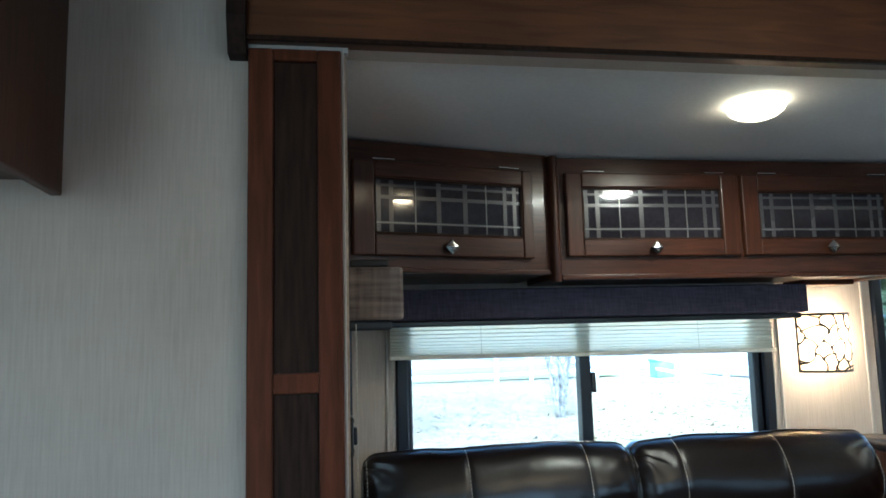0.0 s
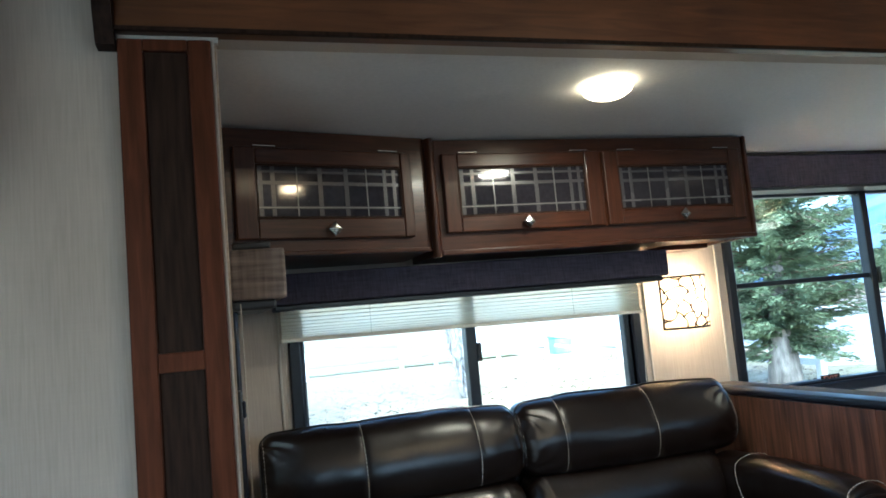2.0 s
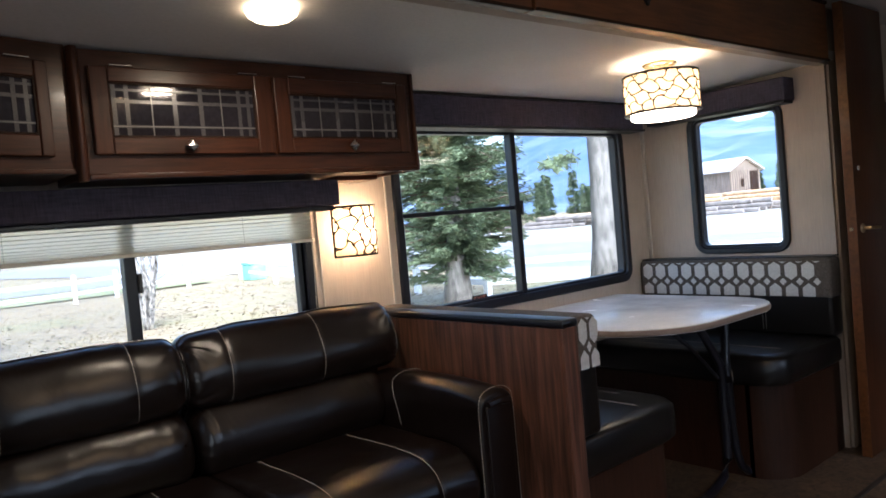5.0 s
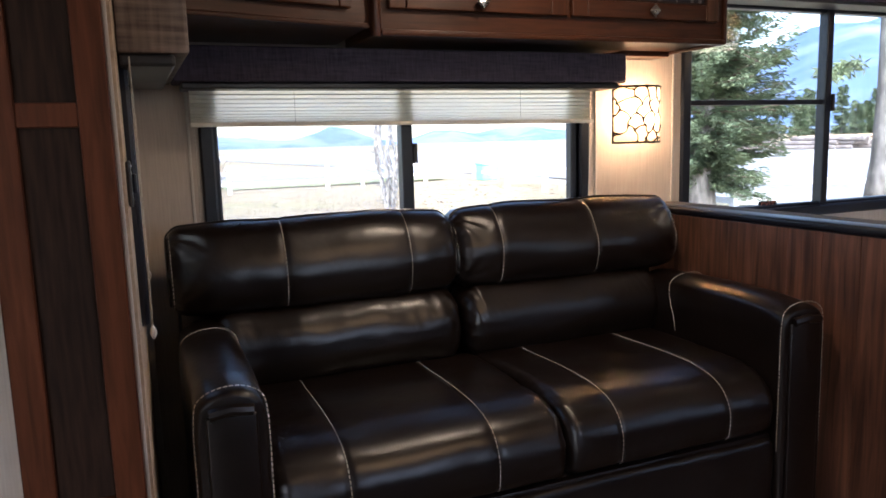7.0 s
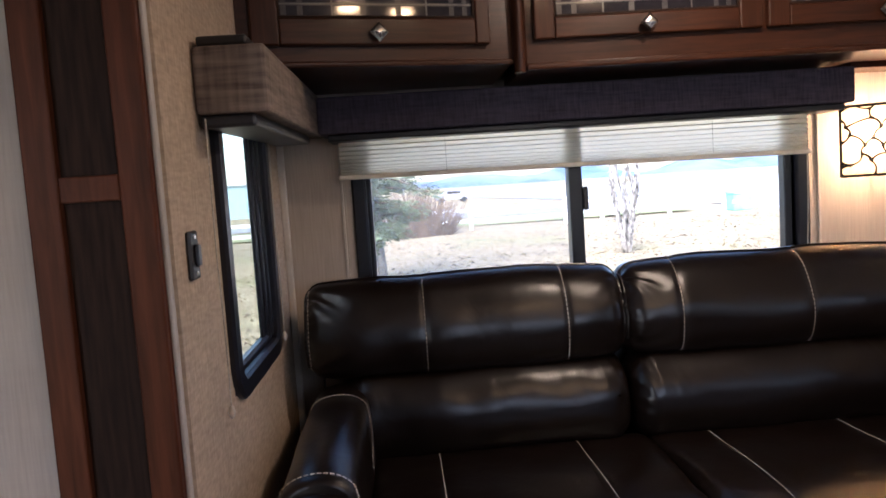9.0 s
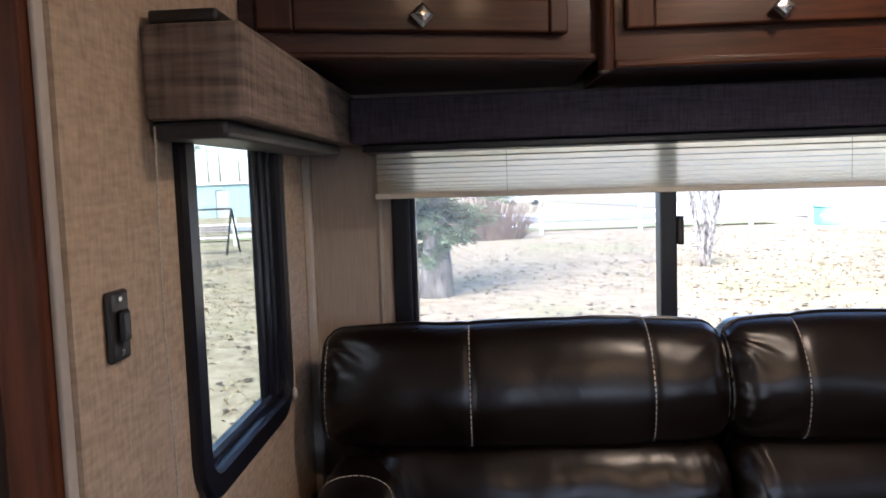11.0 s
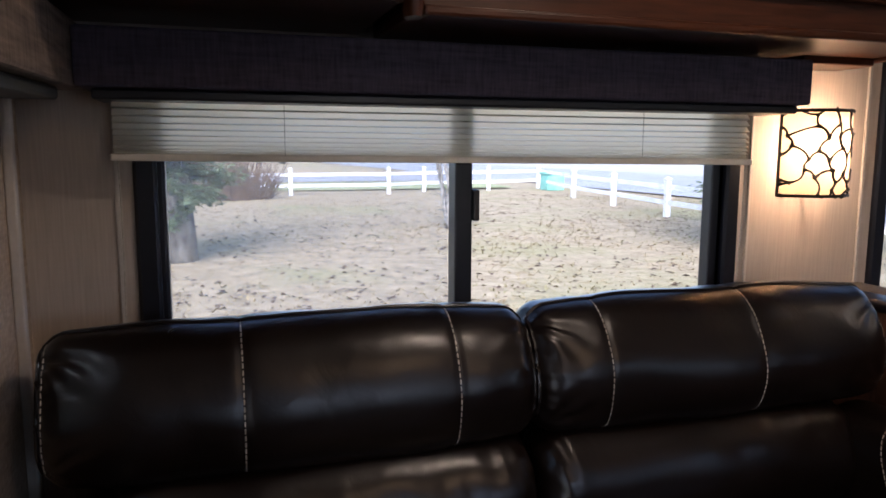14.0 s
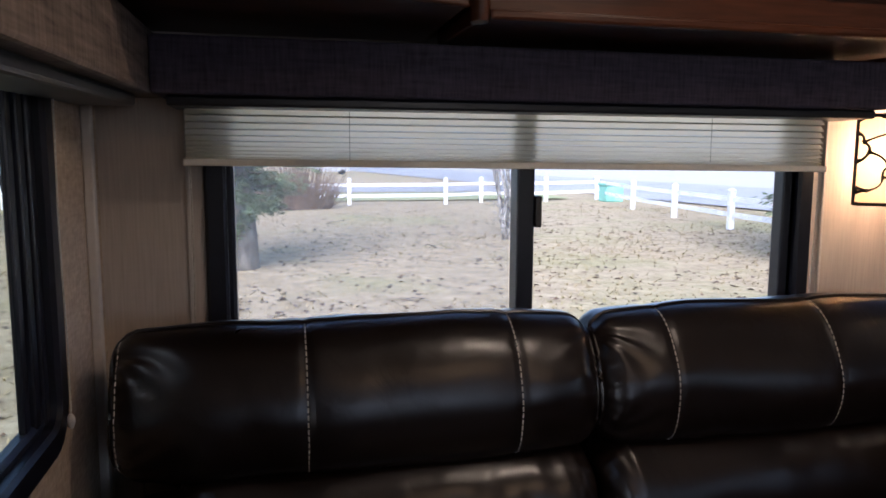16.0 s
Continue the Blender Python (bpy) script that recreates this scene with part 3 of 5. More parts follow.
part("latch", box(0.876, 0.890, YW - 0.012, YW + 0.010, 1.115, 1.180, 0.003), PLASTIC, w1)
part("slide_rail", box(1.468, 1.500, YW + 0.004, YW + 0.040, 0.80, 1.38, 0.004), FRAME, w1)

w2 = window("window_2", "y", DINE_WIN, YW, 1, 0.075, 0.042, "wide black-framed window beside the dinette")
pane(w2, "y", 1.98, 2.68, 0.875, 1.665, YW + 0.020, YW + 0.024, PANE_TINT)
pane(w2, "y", 2.695, 3.525, 0.875, 1.665, YW + 0.034, YW + 0.038, PANE_TINT)
part("mullion", box(2.672, 2.706, YW - 0.004, YW + 0.042, 0.87, 1.672, 0.004), FRAME, w2)
part("glazing_bar", box(1.975, 2.672, YW + 0.006, YW + 0.030, 1.288, 1.308, 0.003), FRAME, w2)
part("latch", box(2.706, 2.722, YW - 0.010, YW + 0.010, 1.26, 1.33, 0.003), PLASTIC, w2)

lab = part("sticker", box(2.354, 2.450, YW + 0.0165, YW + 0.0195, 0.868, 0.906, 0.001), PLASTIC, w2, "small dark exit label")
letters = bpy.data.curves.new("letters", "FONT")
letters.body, letters.size, letters.align_x, letters.align_y, letters.extrude = "EXIT", 0.036, "CENTER", "CENTER", 0.0003
words = bpy.data.objects.new("letters", letters)
word_mesh = bmesh.new()
word_mesh.from_mesh(bpy.data.meshes.new_from_object(words))
bpy.data.objects.remove(words)
bmesh.ops.transform(word_mesh, matrix=pose(2.402, YW + 0.0158, 0.887, 90, 0, 0), verts=word_mesh.verts)
part("letters", word_mesh, EXIT_RED, lab, "pale red lettering")
w3 = window("window_3", "x", END_WIN, XR, 1, 0.075, 0.034, "upright black-framed window with rounded corners")
pane(w3, "x", 1.56, 2.005, 0.995, 1.675, XR + 0.028, XR + 0.032, PANE_TINT)

w4 = window("window_4", "x", SIDE_WIN, XL, -1, 0.075, 0.042, "upright black-framed window with rounded corners", 0.022)
for ya, yb, dd in ((1.916, 1.938, 0.010), (1.944, 1.966, 0.005), (1.970, 1.990, 0.001)):
    part("slide_track", box(XL - 0.020, XL - dd, ya, yb, 0.880, 1.395, 0.003), FRAME, w4)
pane(w4, "x", 1.588, 1.992, 0.885, 1.39, XL - 0.016, XL - 0.013, PANE_DARK)

window("window_5", "y", (0.80, 1.80, 1.13, 1.67), YB, -1, 0.03, 0.04, "black-framed window opposite the sofa")
# unseen window, added as the opening for the rear fill lamp
window("window_6", "y", (2.85, 3.75, 1.12, 1.72), YB, -1, 0.03, 0.04, "unseen black-framed window added in the opposite wall")
w7 = window("window_7", "y", (4.22, 5.10, 0.92, 1.46), YF, 1, 0.05, 0.04, "black-framed window past the open door")
pane(w7, "y", 4.26, 5.06, 0.96, 1.42, YF + 0.028, YF + 0.032)


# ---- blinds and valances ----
def valance(name, x0, x1, y0, y1, z0, z1, label, cloth=VALANCE_SHADED):
    th = thing(name, ((x0 + x1) / 2, (y0 + y1) / 2, z0), label, "valance", "window valances")
    part("board", box(x0, x1, y0, y1, z0, z1, 0.006), cloth, th)
    return th


v1 = valance("valance", 0.164, 1.582, 2.182, 2.3385, 1.358, 1.452, "woven cloth valance over the sofa window, shade painted in as slate grey")
part("headrail", box(0.185, 1.568, 2.205, 2.325, 1.340, 1.3575, 0.004), FRAME, v1, "dark grey head rail")
v2 = valance("valance", 0.0485, 0.163, 1.474, 2.338, 1.343, 1.450, "woven cloth valance over the side window, in the lit grey-brown copy", VALANCE_LIT)
part("headrail", box(0.050, 0.140, 1.484, 2.20, 1.322, 1.3425, 0.006), HEADRAIL, v2, "grey head rail")
for ob_v in v2.children:
    for vt in ob_v.data.vertices:
        vt.co.z += 0.018 * (vt.co.y + v2.location.y - 1.474) / 0.864
part("bracket", box(0.056, 0.135, 1.480, 1.56, 1.4505, 1.466, 0.004), PLASTIC, v2)
v3 = valance("valance", 1.835, 3.62, 2.225, 2.3385, 1.672, 1.800, "long grey woven cloth valance over the dinette window")
part("edge_strip", box(1.835, 3.62, 2.222, 2.3385, 1.8005, 1.810, 0.002), PLASTIC, v3)
part("edge_strip", box(1.835, 3.64, 2.228, 2.3385, 1.660, 1.6715, 0.003), HEADRAIL, v3)
v4 = valance("valance", 3.65, 3.7585, 1.455, 2.24, 1.695, 1.805, "grey woven cloth valance over the end window")
part("headrail", box(3.66, 3.7585, 1.465, 2.23, 1.682, 1.6945, 0.003), HEADRAIL, v4)
valance("valance", 4.17, 5.15, 1.21, 1.2985, 1.46, 1.66, "grey cloth valance over the window past the door")

bl = thing("pleated_blind", (0.85, 2.26, 1.24), "cream pleated cloth blind drawn up over the sofa window", "blind")
BX0, BX1 = 0.206, 1.498
folds = []
for k in range(10):
    za, zb = (1.254 + 0.088 * (q / 10) ** 1.55 for q in (k, k + 1))
    folds += [(2.2770, za), (2.2655, za + 0.14 * (zb - za))]
folds.append((2.2770, 1.342))
rows_b = []
for i in range(41):
    x = BX0 + (BX1 - BX0) * i / 40
    rows_b.append([(x, y, z) for k, (y, z) in enumerate(folds)])
part("pleats", loft(rows_b, close_ring=False), PLEAT, bl)
creases = bmesh.new()
for y, z in folds[0::2]:
    tube([(BX0, y - 0.0005, z), (BX1, y - 0.0005, z)], 0.0009, 5, creases)
part("creases", creases, CREAM, bl, "doubled cloth along the folds")
part("bottom_rail", box(BX0 - 0.004, BX1 + 0.004, 2.252, 2.272, 1.241, 1.2535, 0.003), CREAM, bl, "cream bottom rail")
for ob_v in bl.children:
    for vt in ob_v.data.vertices:
        if vt.co.z < 0.10:
            vt.co.z -= 0.011 * (vt.co.x + bl.location.x - BX0) / (BX1 - BX0) * min((0.10 - vt.co.z) / 0.09, 1)
for x, z0 in ((BX0 + 0.006, 0.84), (BX1 - 0.004, 0.84)):
    part("guide_cord", tube([(x + 0.0015 * math.sin(k), 2.268 + 0.008 * k / 6, 1.243 - (1.243 - z0) * k / 6) for k in range(7)], 0.0013, 5), CORD, bl)
for x in (0.49, 1.22):
    part("cord", tube([(x, 2.250, 1.25), (x, 2.250, 1.34)], 0.0006, 5), CORD, bl)
for y, z0 in ((1.455, 0.868), (2.010, 0.880)):
    cd = thing("blind_cord", (0.064, y, z0), "thin cream blind cord hanging from the side valance", "cord", "blind cords")
    part("cord", tube([(0.066, y + 0.004 * math.sin(k), z0 + (1.335 - z0) * k / 8) for k in range(9)], 0.0013, 5), CORD, cd)
    part("toggle", lathe([(0.002, 0.012), (0.005, 0.008), (0.006, 0), (0.003, -0.008), (0.001, -0.010)], (0.066, y, z0), 10), WHITE_TRIM, cd, "", True)

# switch on the end wall
sw = thing("wall_switch", (0.052, 1.374, 1.095), "dark brown plastic rocker switch on the end wall", "switch")
part("plate", box(0.0473, 0.055, 1.355, 1.396, 1.094, 1.166, 0.004), PLASTIC, sw)
part("rocker", box(0.055, 0.062, 1.366, 1.385, 1.114, 1.146, 0.003), FRAME, sw)
for z in (1.103, 1.157):
    part("screw", box(0.055, 0.0565, 1.372, 1.379, z - 0.003, z + 0.003, 0.001), NICKEL, sw)


# ---- overhead cabinets ----
CF, CZ0, CZ1 = 1.985, 1.462, 1.806


def knob(x, z, parent):
    bm = loft([[(x + a * s, y, z + b * s) for a, b in ((0, 1), (1, 0), (0, -1), (-1, 0))] for s, y in
               ((0.007, 1.968), (0.007, 1.958), (0.020, 1.955), (0.021, 1.950), (0.014, 1.944), (0.004, 1.942))])
    return part("knob", bm, NICKEL, parent, "diamond-shaped brushed nickel knob", False)


def cabinet_door(cab, x0, x1, z0, z1, gx0, gx1, gz0, gz1, kx, kz):
    """A framed door with a dark plaid pane."""
    door = part("door", box(x0, gx0, 1.966, CF - 0.0005, z0, z1, 0.004), CHERRY_UP, cab, "cherry-brown framed door with a dark plaid glass")
    part("stile", box(gx1, x1, 1.966, CF - 0.0005, z0, z1, 0.004), CHERRY_UP, door)
    part("rail", box(gx0, gx1, 1.967, CF - 0.0005, gz1, z1, 0.004), CHERRY, door)
    part("rail", box(gx0, gx1, 1.967, CF - 0.0005, z0, gz0, 0.004), CHERRY, door)
    part("glass", box(gx0, gx1, 1.976, 1.980, gz0, gz1), CAB_GLASS, door, "dark glossy glass")
    w, h = gx1 - gx0, gz1 - gz0
    wide, thin = bmesh.new(), bmesh.new()
    for f, s in ((0.03, 0.012), (0.11, 0.012), (0.42, 0.013), (0.60, 0.013), (0.88, 0.011), (0.95, 0.011)):
        box(gx0 + f * w - s / 2, gx0 + f * w + s / 2, 1.9752, 1.9760, gz0, gz1, bm=wide)
    for f, s in ((0.66, 0.010), (0.87, 0.007), (0.20, 0.007)):
        box(gx0, gx1, 1.9746, 1.9752, gz0 + f * h - s / 2, gz0 + f * h + s / 2, bm=wide)
    for f in (0.265, 0.745):
        box(gx0 + f * w - 0.0018, gx0 + f * w + 0.0018, 1.9740, 1.9746, gz0, gz1, bm=thin)
    box(gx0, gx1, 1.9736, 1.9740, gz0 + 0.20 * h - 0.0015, gz0 + 0.20 * h + 0.0015, bm=thin)
    part("plaid_print", wide, PLAID, door, "grey plaid stripes")
    part("plaid_line", thin, PLAID_PALE, door, "pale plaid lines")
    for a, b, c, d in ((gx0, gx1, gz1 - 0.005, gz1), (gx0, gx1, gz0, gz0 + 0.005)):
        part("bead", box(a + 0.005, b - 0.005, 1.970, 1.975, c, d, 0.001), INSET, door)
    for a, b in ((gx0, gx0 + 0.005), (gx1 - 0.005, gx1)):
        part("bead", box(a, b, 1.970, 1.975, gz0, gz1, 0.001), INSET, door)
    knob(kx, kz, door)
    for f in (0.16, 0.86):
        hx = x0 + f * (x1 - x0)
        part("hinge", box(hx - 0.031, hx + 0.031, 1.9655, 1.972, z1 + 0.001, z1 + 0.0055, 0.0015), NICKEL, door, "thin nickel hinge")


# the first cabinet's front stands askew to the wall and meets the second one at their moulding
SKEW = radians(13.5)
oc1 = thing("overhead_cabinet", (0.640, CF, CZ0), "cherry-brown overhead cabinet with one plaid door, angled over the sofa", "cabinet", "overhead cabinets")
left_y = CF - (0.640 - XL - 0.001) * math.tan(SKEW)
bb = loft([[(XL + 0.001, left_y, z), (0.640, CF, z), (0.640, YW - 0.001, z), (XL + 0.001, YW - 0.001, z)] for z in (1.479, 1.820)])
bmesh.ops.rotate(bb, cent=(0.640, CF, 0), matrix=Matrix.Rotation(-SKEW, 3, "Z"), verts=bb.verts)
part("body", bb, CHERRY, oc1)
part("bottom_lip", box(0.034, 0.640, CF - 0.008, CF + 0.012, 1.474, 1.487, 0.004), CHERRY, oc1)
cabinet_door(oc1, 0.058, 0.582, 1.518, 1.767, 0.116, 0.548, 1.575, 1.722, 0.324, 1.542)
oc1.rotation_euler.z = SKEW
oc2 = thing("overhead_cabinet", (1.24, 2.16, CZ0), "cherry-brown overhead cabinet with two plaid glass doors over the sofa", "cabinet", "overhead cabinets")
part("body", box(0.6705, 1.798, CF, YW - 0.001, CZ0 + 0.006, CZ1 + 0.008, 0.003), CHERRY, oc2)
part("bottom_lip", box(0.6705, 1.806, CF - 0.010, CF + 0.014, CZ0 - 0.004, CZ0 + 0.012, 0.005), CHERRY, oc2)
part("side_edge", box(1.7985, 1.812, CF - 0.010, YW - 0.001, CZ0 - 0.004, CZ1 + 0.008, 0.006), CHERRY_UP, oc2)
cabinet_door(oc2, 0.690, 1.226, 1.524, 1.767, 0.738, 1.170, 1.573, 1.724, 0.952, 1.546)
cabinet_door(oc2, 1.238, 1.768, 1.524, 1.767, 1.290, 1.722, 1.573, 1.716, 1.515, 1.546)
solid("cabinet_moulding", loft([[(0.655 + r * math.cos(a) * 0.9, 1.985 - abs(r) * max(math.sin(a), -0.2) * 1.6, z) for a in [2 * math.pi * k / 14 for k in range(14)]]
                                for r, z in ((0.008, 1.451), (0.015, 1.454), (0.0165, 1.464), (0.0165, 1.80), (0.0165, 1.815))]),
      CHERRY_UP, "rounded cherry-brown moulding between the overhead cabinets", "moulding", smooth=True)
solid("cabinet_wedge", box(1.60, 1.795, 2.23, YW - 0.001, CZ0 - 0.012, CZ0 + 0.0055, 0.003), CHERRY, "small wooden block under the overhead cabinet", "block")


# ---- lamps ----
def leaf_net(put, width, height, nu, nv, wrap, seed, thick=0.0022, shear=0.0):
    """A net of leaf-shaped cells: a honeycomb with moved corners and bowed bars that swell at their joints; put maps (u, v, lift) to a place."""
    rnd = random.Random(seed)
    corner = {}

    def at(i, j, k):
        """Corner k (0 low, 1 high) of the cell edge in column i of row j."""
        key = (i % nu if wrap else i, j, k)
        if key not in corner:
            corner[key] = (rnd.uniform(-0.24, 0.24), rnd.uniform(-0.16, 0.16))
        du, dv = corner[key]
        v = (j + (0.20 if k == 0 else 0.80) + dv) / nv
        return ((i + 0.5 * (j % 2) + du + shear * v * nv) / nu, v)
    bars = []
    lo, hi = (0, nu) if wrap else (-3, nu + 3)
    for j in range(-1, nv + 1):
        for i in range(lo, hi):
            bars.append((at(i, j, 0), at(i, j, 1)))
            up = i if j % 2 == 0 else i + 1
            bars.append((at(i, j, 1), at(up, j + 1, 0)))
            bars.append((at(i, j, 1), at(up - 1, j + 1, 0)))
    bm = bmesh.new()
    for a, b in bars:
        bend = rnd.choice((-1, 1)) * rnd.uniform(0.06, 0.20)
        r = thick * rnd.uniform(0.75, 1.15)
        line = []
        for k in range(17):
            t = k / 16
            s = math.sin(math.pi * t) * bend
            u = a[0] + (b[0] - a[0]) * t - (b[1] - a[1]) * s * height / width
            v = a[1] + (b[1] - a[1]) * t + (b[0] - a[0]) * s * width / height
            if 0 <= v <= 1 and (wrap or 0 <= u <= 1):
                line.append(put(u, v, 0.0012))
        if len(line) > 1:
            tube(line, lambda t, r=r: r * (0.8 + 0.7 * (2 * t - 1) ** 4), 6, bm)
    return bm


sc_l = thing("wall_sconce", (1.695, 2.33, 1.155), "lit wall sconce with a curved cream shade and dark leaf tracery", "wall lamp")
SX0, SX1, SZ0, SZ1 = 1.606, 1.802, 1.157, 1.354


def sconce_place(u, v, lift):
    x = SX0 + (SX1 - SX0) * u
    y = 2.292 - 0.066 * math.sin(math.pi * min(max(u, 0), 1)) ** 0.7 - lift
    return (x, y, SZ0 + (SZ1 - SZ0) * v)


def sheet(put, nu, nv, thick):
    rings = []
    for i in range(nu + 1):
        rings.append([put(i / nu, j / nv, 0) for j in range(nv + 1)] + [put(i / nu, j / nv, -thick) for j in range(nv, -1, -1)])
    return loft(rings)


part("shade", sheet(sconce_place, 16, 2, 0.002), SHADE, sc_l, "glowing cream shade", True)
part("tracery", leaf_net(sconce_place, 0.2, 0.194, 4, 4, False, 17, 0.0034, 0.12), IRON, sc_l, "dark leaf-shaped tracery", True)["kind"] = "stuff"
for v in (0.012, 0.988):
    part("rim", tube([sconce_place(k / 14, v, 0.001) for k in range(15)], 0.0042, 6), IRON, sc_l)
for u in (0.0, 1.0):
    part("side_rim", tube([sconce_place(u, 0, 0), sconce_place(u, 1, 0)], 0.0038, 6), IRON, sc_l)
for z in (SZ0 + 0.004, SZ1 - 0.004):
    for x in (1.672, 1.722):
        part("arm", tube([(x, 2.262, z), (x, 2.338, z)], 0.003, 6), IRON, sc_l)
part("back_plate", box(1.655, 1.735, 2.331, 2.3385, 1.20, 1.31, 0.003), IRON, sc_l)

dr = thing("drum_ceiling_lamp", (2.80, 1.575, 1.61), "lit drum ceiling lamp with cream shade and dark leaf tracery", "ceiling lamp")
DC = (2.80, 1.575)


def drum_place(u, v, lift):
    a = 2 * math.pi * u
    return (DC[0] + (0.150 + lift) * math.cos(a), DC[1] + (0.150 + lift) * math.sin(a), 1.628 + 0.155 * v)


part("shade", lathe([(0.148, 1.628), (0.150, 1.628), (0.150, 1.783), (0.148, 1.783), (0.148, 1.628)], (*DC, 0), 48), SHADE, dr, "glowing cream drum shade", True)
part("tracery", leaf_net(drum_place, 0.942, 0.155, 14, 4, True, 9, 0.0029), IRON, dr, "dark leaf-shaped tracery", True)["kind"] = "stuff"
for v in (0.0, 1.0):
    part("rim", tube([drum_place(k / 48, v, 0.001) for k in range(49)], 0.0045, 6), IRON, dr)
part("diffuser", lathe([(0.001, 1.604), (0.122, 1.604), (0.131, 1.610), (0.132, 1.632), (0.125, 1.634), (0.001, 1.634)], (*DC, 0), 40), SHADE_CORE, dr, "glowing white diffuser", True)
part("canopy", lathe([(0.001, 1.8405), (0.030, 1.8405), (0.033, 1.834), (0.026, 1.826), (0.001, 1.824)], (*DC, 0), 32), BRASS, dr, "brass canopy", True)
part("canopy_ring", tube([(DC[0] + 0.064 * math.cos(2 * math.pi * k / 40), DC[1] + 0.064 * math.sin(2 * math.pi * k / 40), 1.826) for k in range(41)], 0.0065, 8), BRASS, dr, "satin brass ring", True)
for a in (20, 140, 260):
    part("canopy_arm", tube([(DC[0] + 0.02 * math.cos(radians(a)), DC[1] + 0.02 * math.sin(radians(a)), 1.815), (DC[0] + 0.062 * math.cos(radians(a)), DC[1] + 0.062 * math.sin(radians(a)), 1.826)], 0.004, 6), BRASS, dr)
part("stem", lathe([(0.009, 1.806), (0.009, 1.64)], (*DC, 0), 10), BRASS, dr)
for a in (0, 120, 240):
    part("spoke", tube([(DC[0], DC[1], 1.772), (DC[0] + 0.148 * math.cos(radians(a)), DC[1] + 0.148 * math.sin(radians(a)), 1.778)], 0.002, 5), BRASS, dr)

dm = thing("dome_light", (1.03, 1.55, 1.80), "lit round frosted dome light in the slide-out ceiling", "ceiling light")
part("ring", lathe([(0.030, 1.846), (0.056, 1.846), (0.057, 1.842), (0.052, 1.8385), (0.030, 1.8385)], (1.03, 1.55, 0), 32), WHITE_TRIM, dm, "white ring", True)
part("dome", lathe([(0.066, 1.8375), (0.067, 1.832), (0.062, 1.822), (0.048, 1.812), (0.031, 1.806), (0.015, 1.8035), (0.001, 1.803)], (1.03, 1.55, 0), 32), DOME, dm, "glowing frosted dome", True)


# ---- sofa ----
def creases(d, y, z, seed):
    """Puckers: folds that fan out from a head roll's upper and lower end corners, and small ruffles where a lumbar roll is sewn in."""
    c = 0.0
    if seed in (1, 2):
        for cz, sign, size in ((0.985, -1, 0.0085), (0.765, 1, 0.0065)):
            e = sign * (z - cz)
            reach = math.hypot(d, max(e, 0))
            if reach < 0.13 and y < 2.12:
                a = math.degrees(math.atan2(max(e, 0), d + 1e-5))
                for k in range(3):
                    mid = (24, 47, 71)[k] + 5 * noise.noise(Vector((reach * 25, seed * 3.7, k)))
                    c += size * (1 - 0.25 * k) * math.exp(-((a - mid) / 7.5) ** 2) * min(reach / 0.02, 1) * max(1 - reach / 0.13, 0) ** 0.7
    return c


def roll_point(x, y, z, cy, cz, d, r, seams, dent, wobble, seed, lift=0.0):
    """A point of a stuffed roll's skin at a place of its section."""
    inset = r - math.sqrt(max(r * r - (r - d) ** 2, 0)) if d < r else 0.0
    if seed in (1, 2):
        inset += 0.017 * math.exp(-d / 0.06)
    for s in seams:
        inset += dent * math.exp(-((x - s) / 0.009) ** 2)
    v = Vector((y - cy, z - cz))
    ln = max(v.length, 1e-6)
    ruffle = 0.0
    if seed in (5, 6) and z > 0.66 and y < 2.08:
        ruffle = min((z - 0.66) / 0.05, 1) * (0.0012 * noise.noise(Vector((x * 40, z * 9, seed))) + 0.0048 * math.exp(-d / 0.085) * noise.noise(Vector((x * 75 + z * 30, z * 12, seed))))
    nz = ruffle + noise.noise(Vector((x * 6.5 + seed * 3.1, y * 8, z * 8))) * wobble * 1.25 + noise.noise(Vector((x * 16 + seed, y * 14, z * 14))) * wobble * 0.35 + min(0.0035, 0.05 * max(0.07 - d, 0)) * noise.noise(Vector((x * 12, y * 55 + seed, z * 55)))
    nz -= creases(d, y, z, seed) * (1.0 if seed not in (1, 2) or (x < 0.5) == (seed == 1) else 0.35)
    q = v * max((ln - inset + nz + lift) / ln, 0.05)
    return (x, cy + q.x, cz + q.y)


def on_roll(ctrl, x0, x1, r, seams, wobble, seed, dent, line, per=12):
    """Points on a roll's skin: line holds (x, share of the section's loop, lift)."""
    loop = smooth_loop(ctrl, per)
    cy, cz = sum(p[0] for p in loop) / len(loop), sum(p[1] for p in loop) / len(loop)
    out = []
    for x, share, lift in line:
        f = share * len(loop)
        k = int(f)
        a, b = loop[k % len(loop)], loop[(k + 1) % len(loop)]
        y, z = a[0] + (b[0] - a[0]) * (f - k), a[1] + (b[1] - a[1]) * (f - k)
        out.append(roll_point(x, y, z, cy, cz, min(x - x0, x1 - x), r, seams, dent, wobble, seed, lift))
    return out


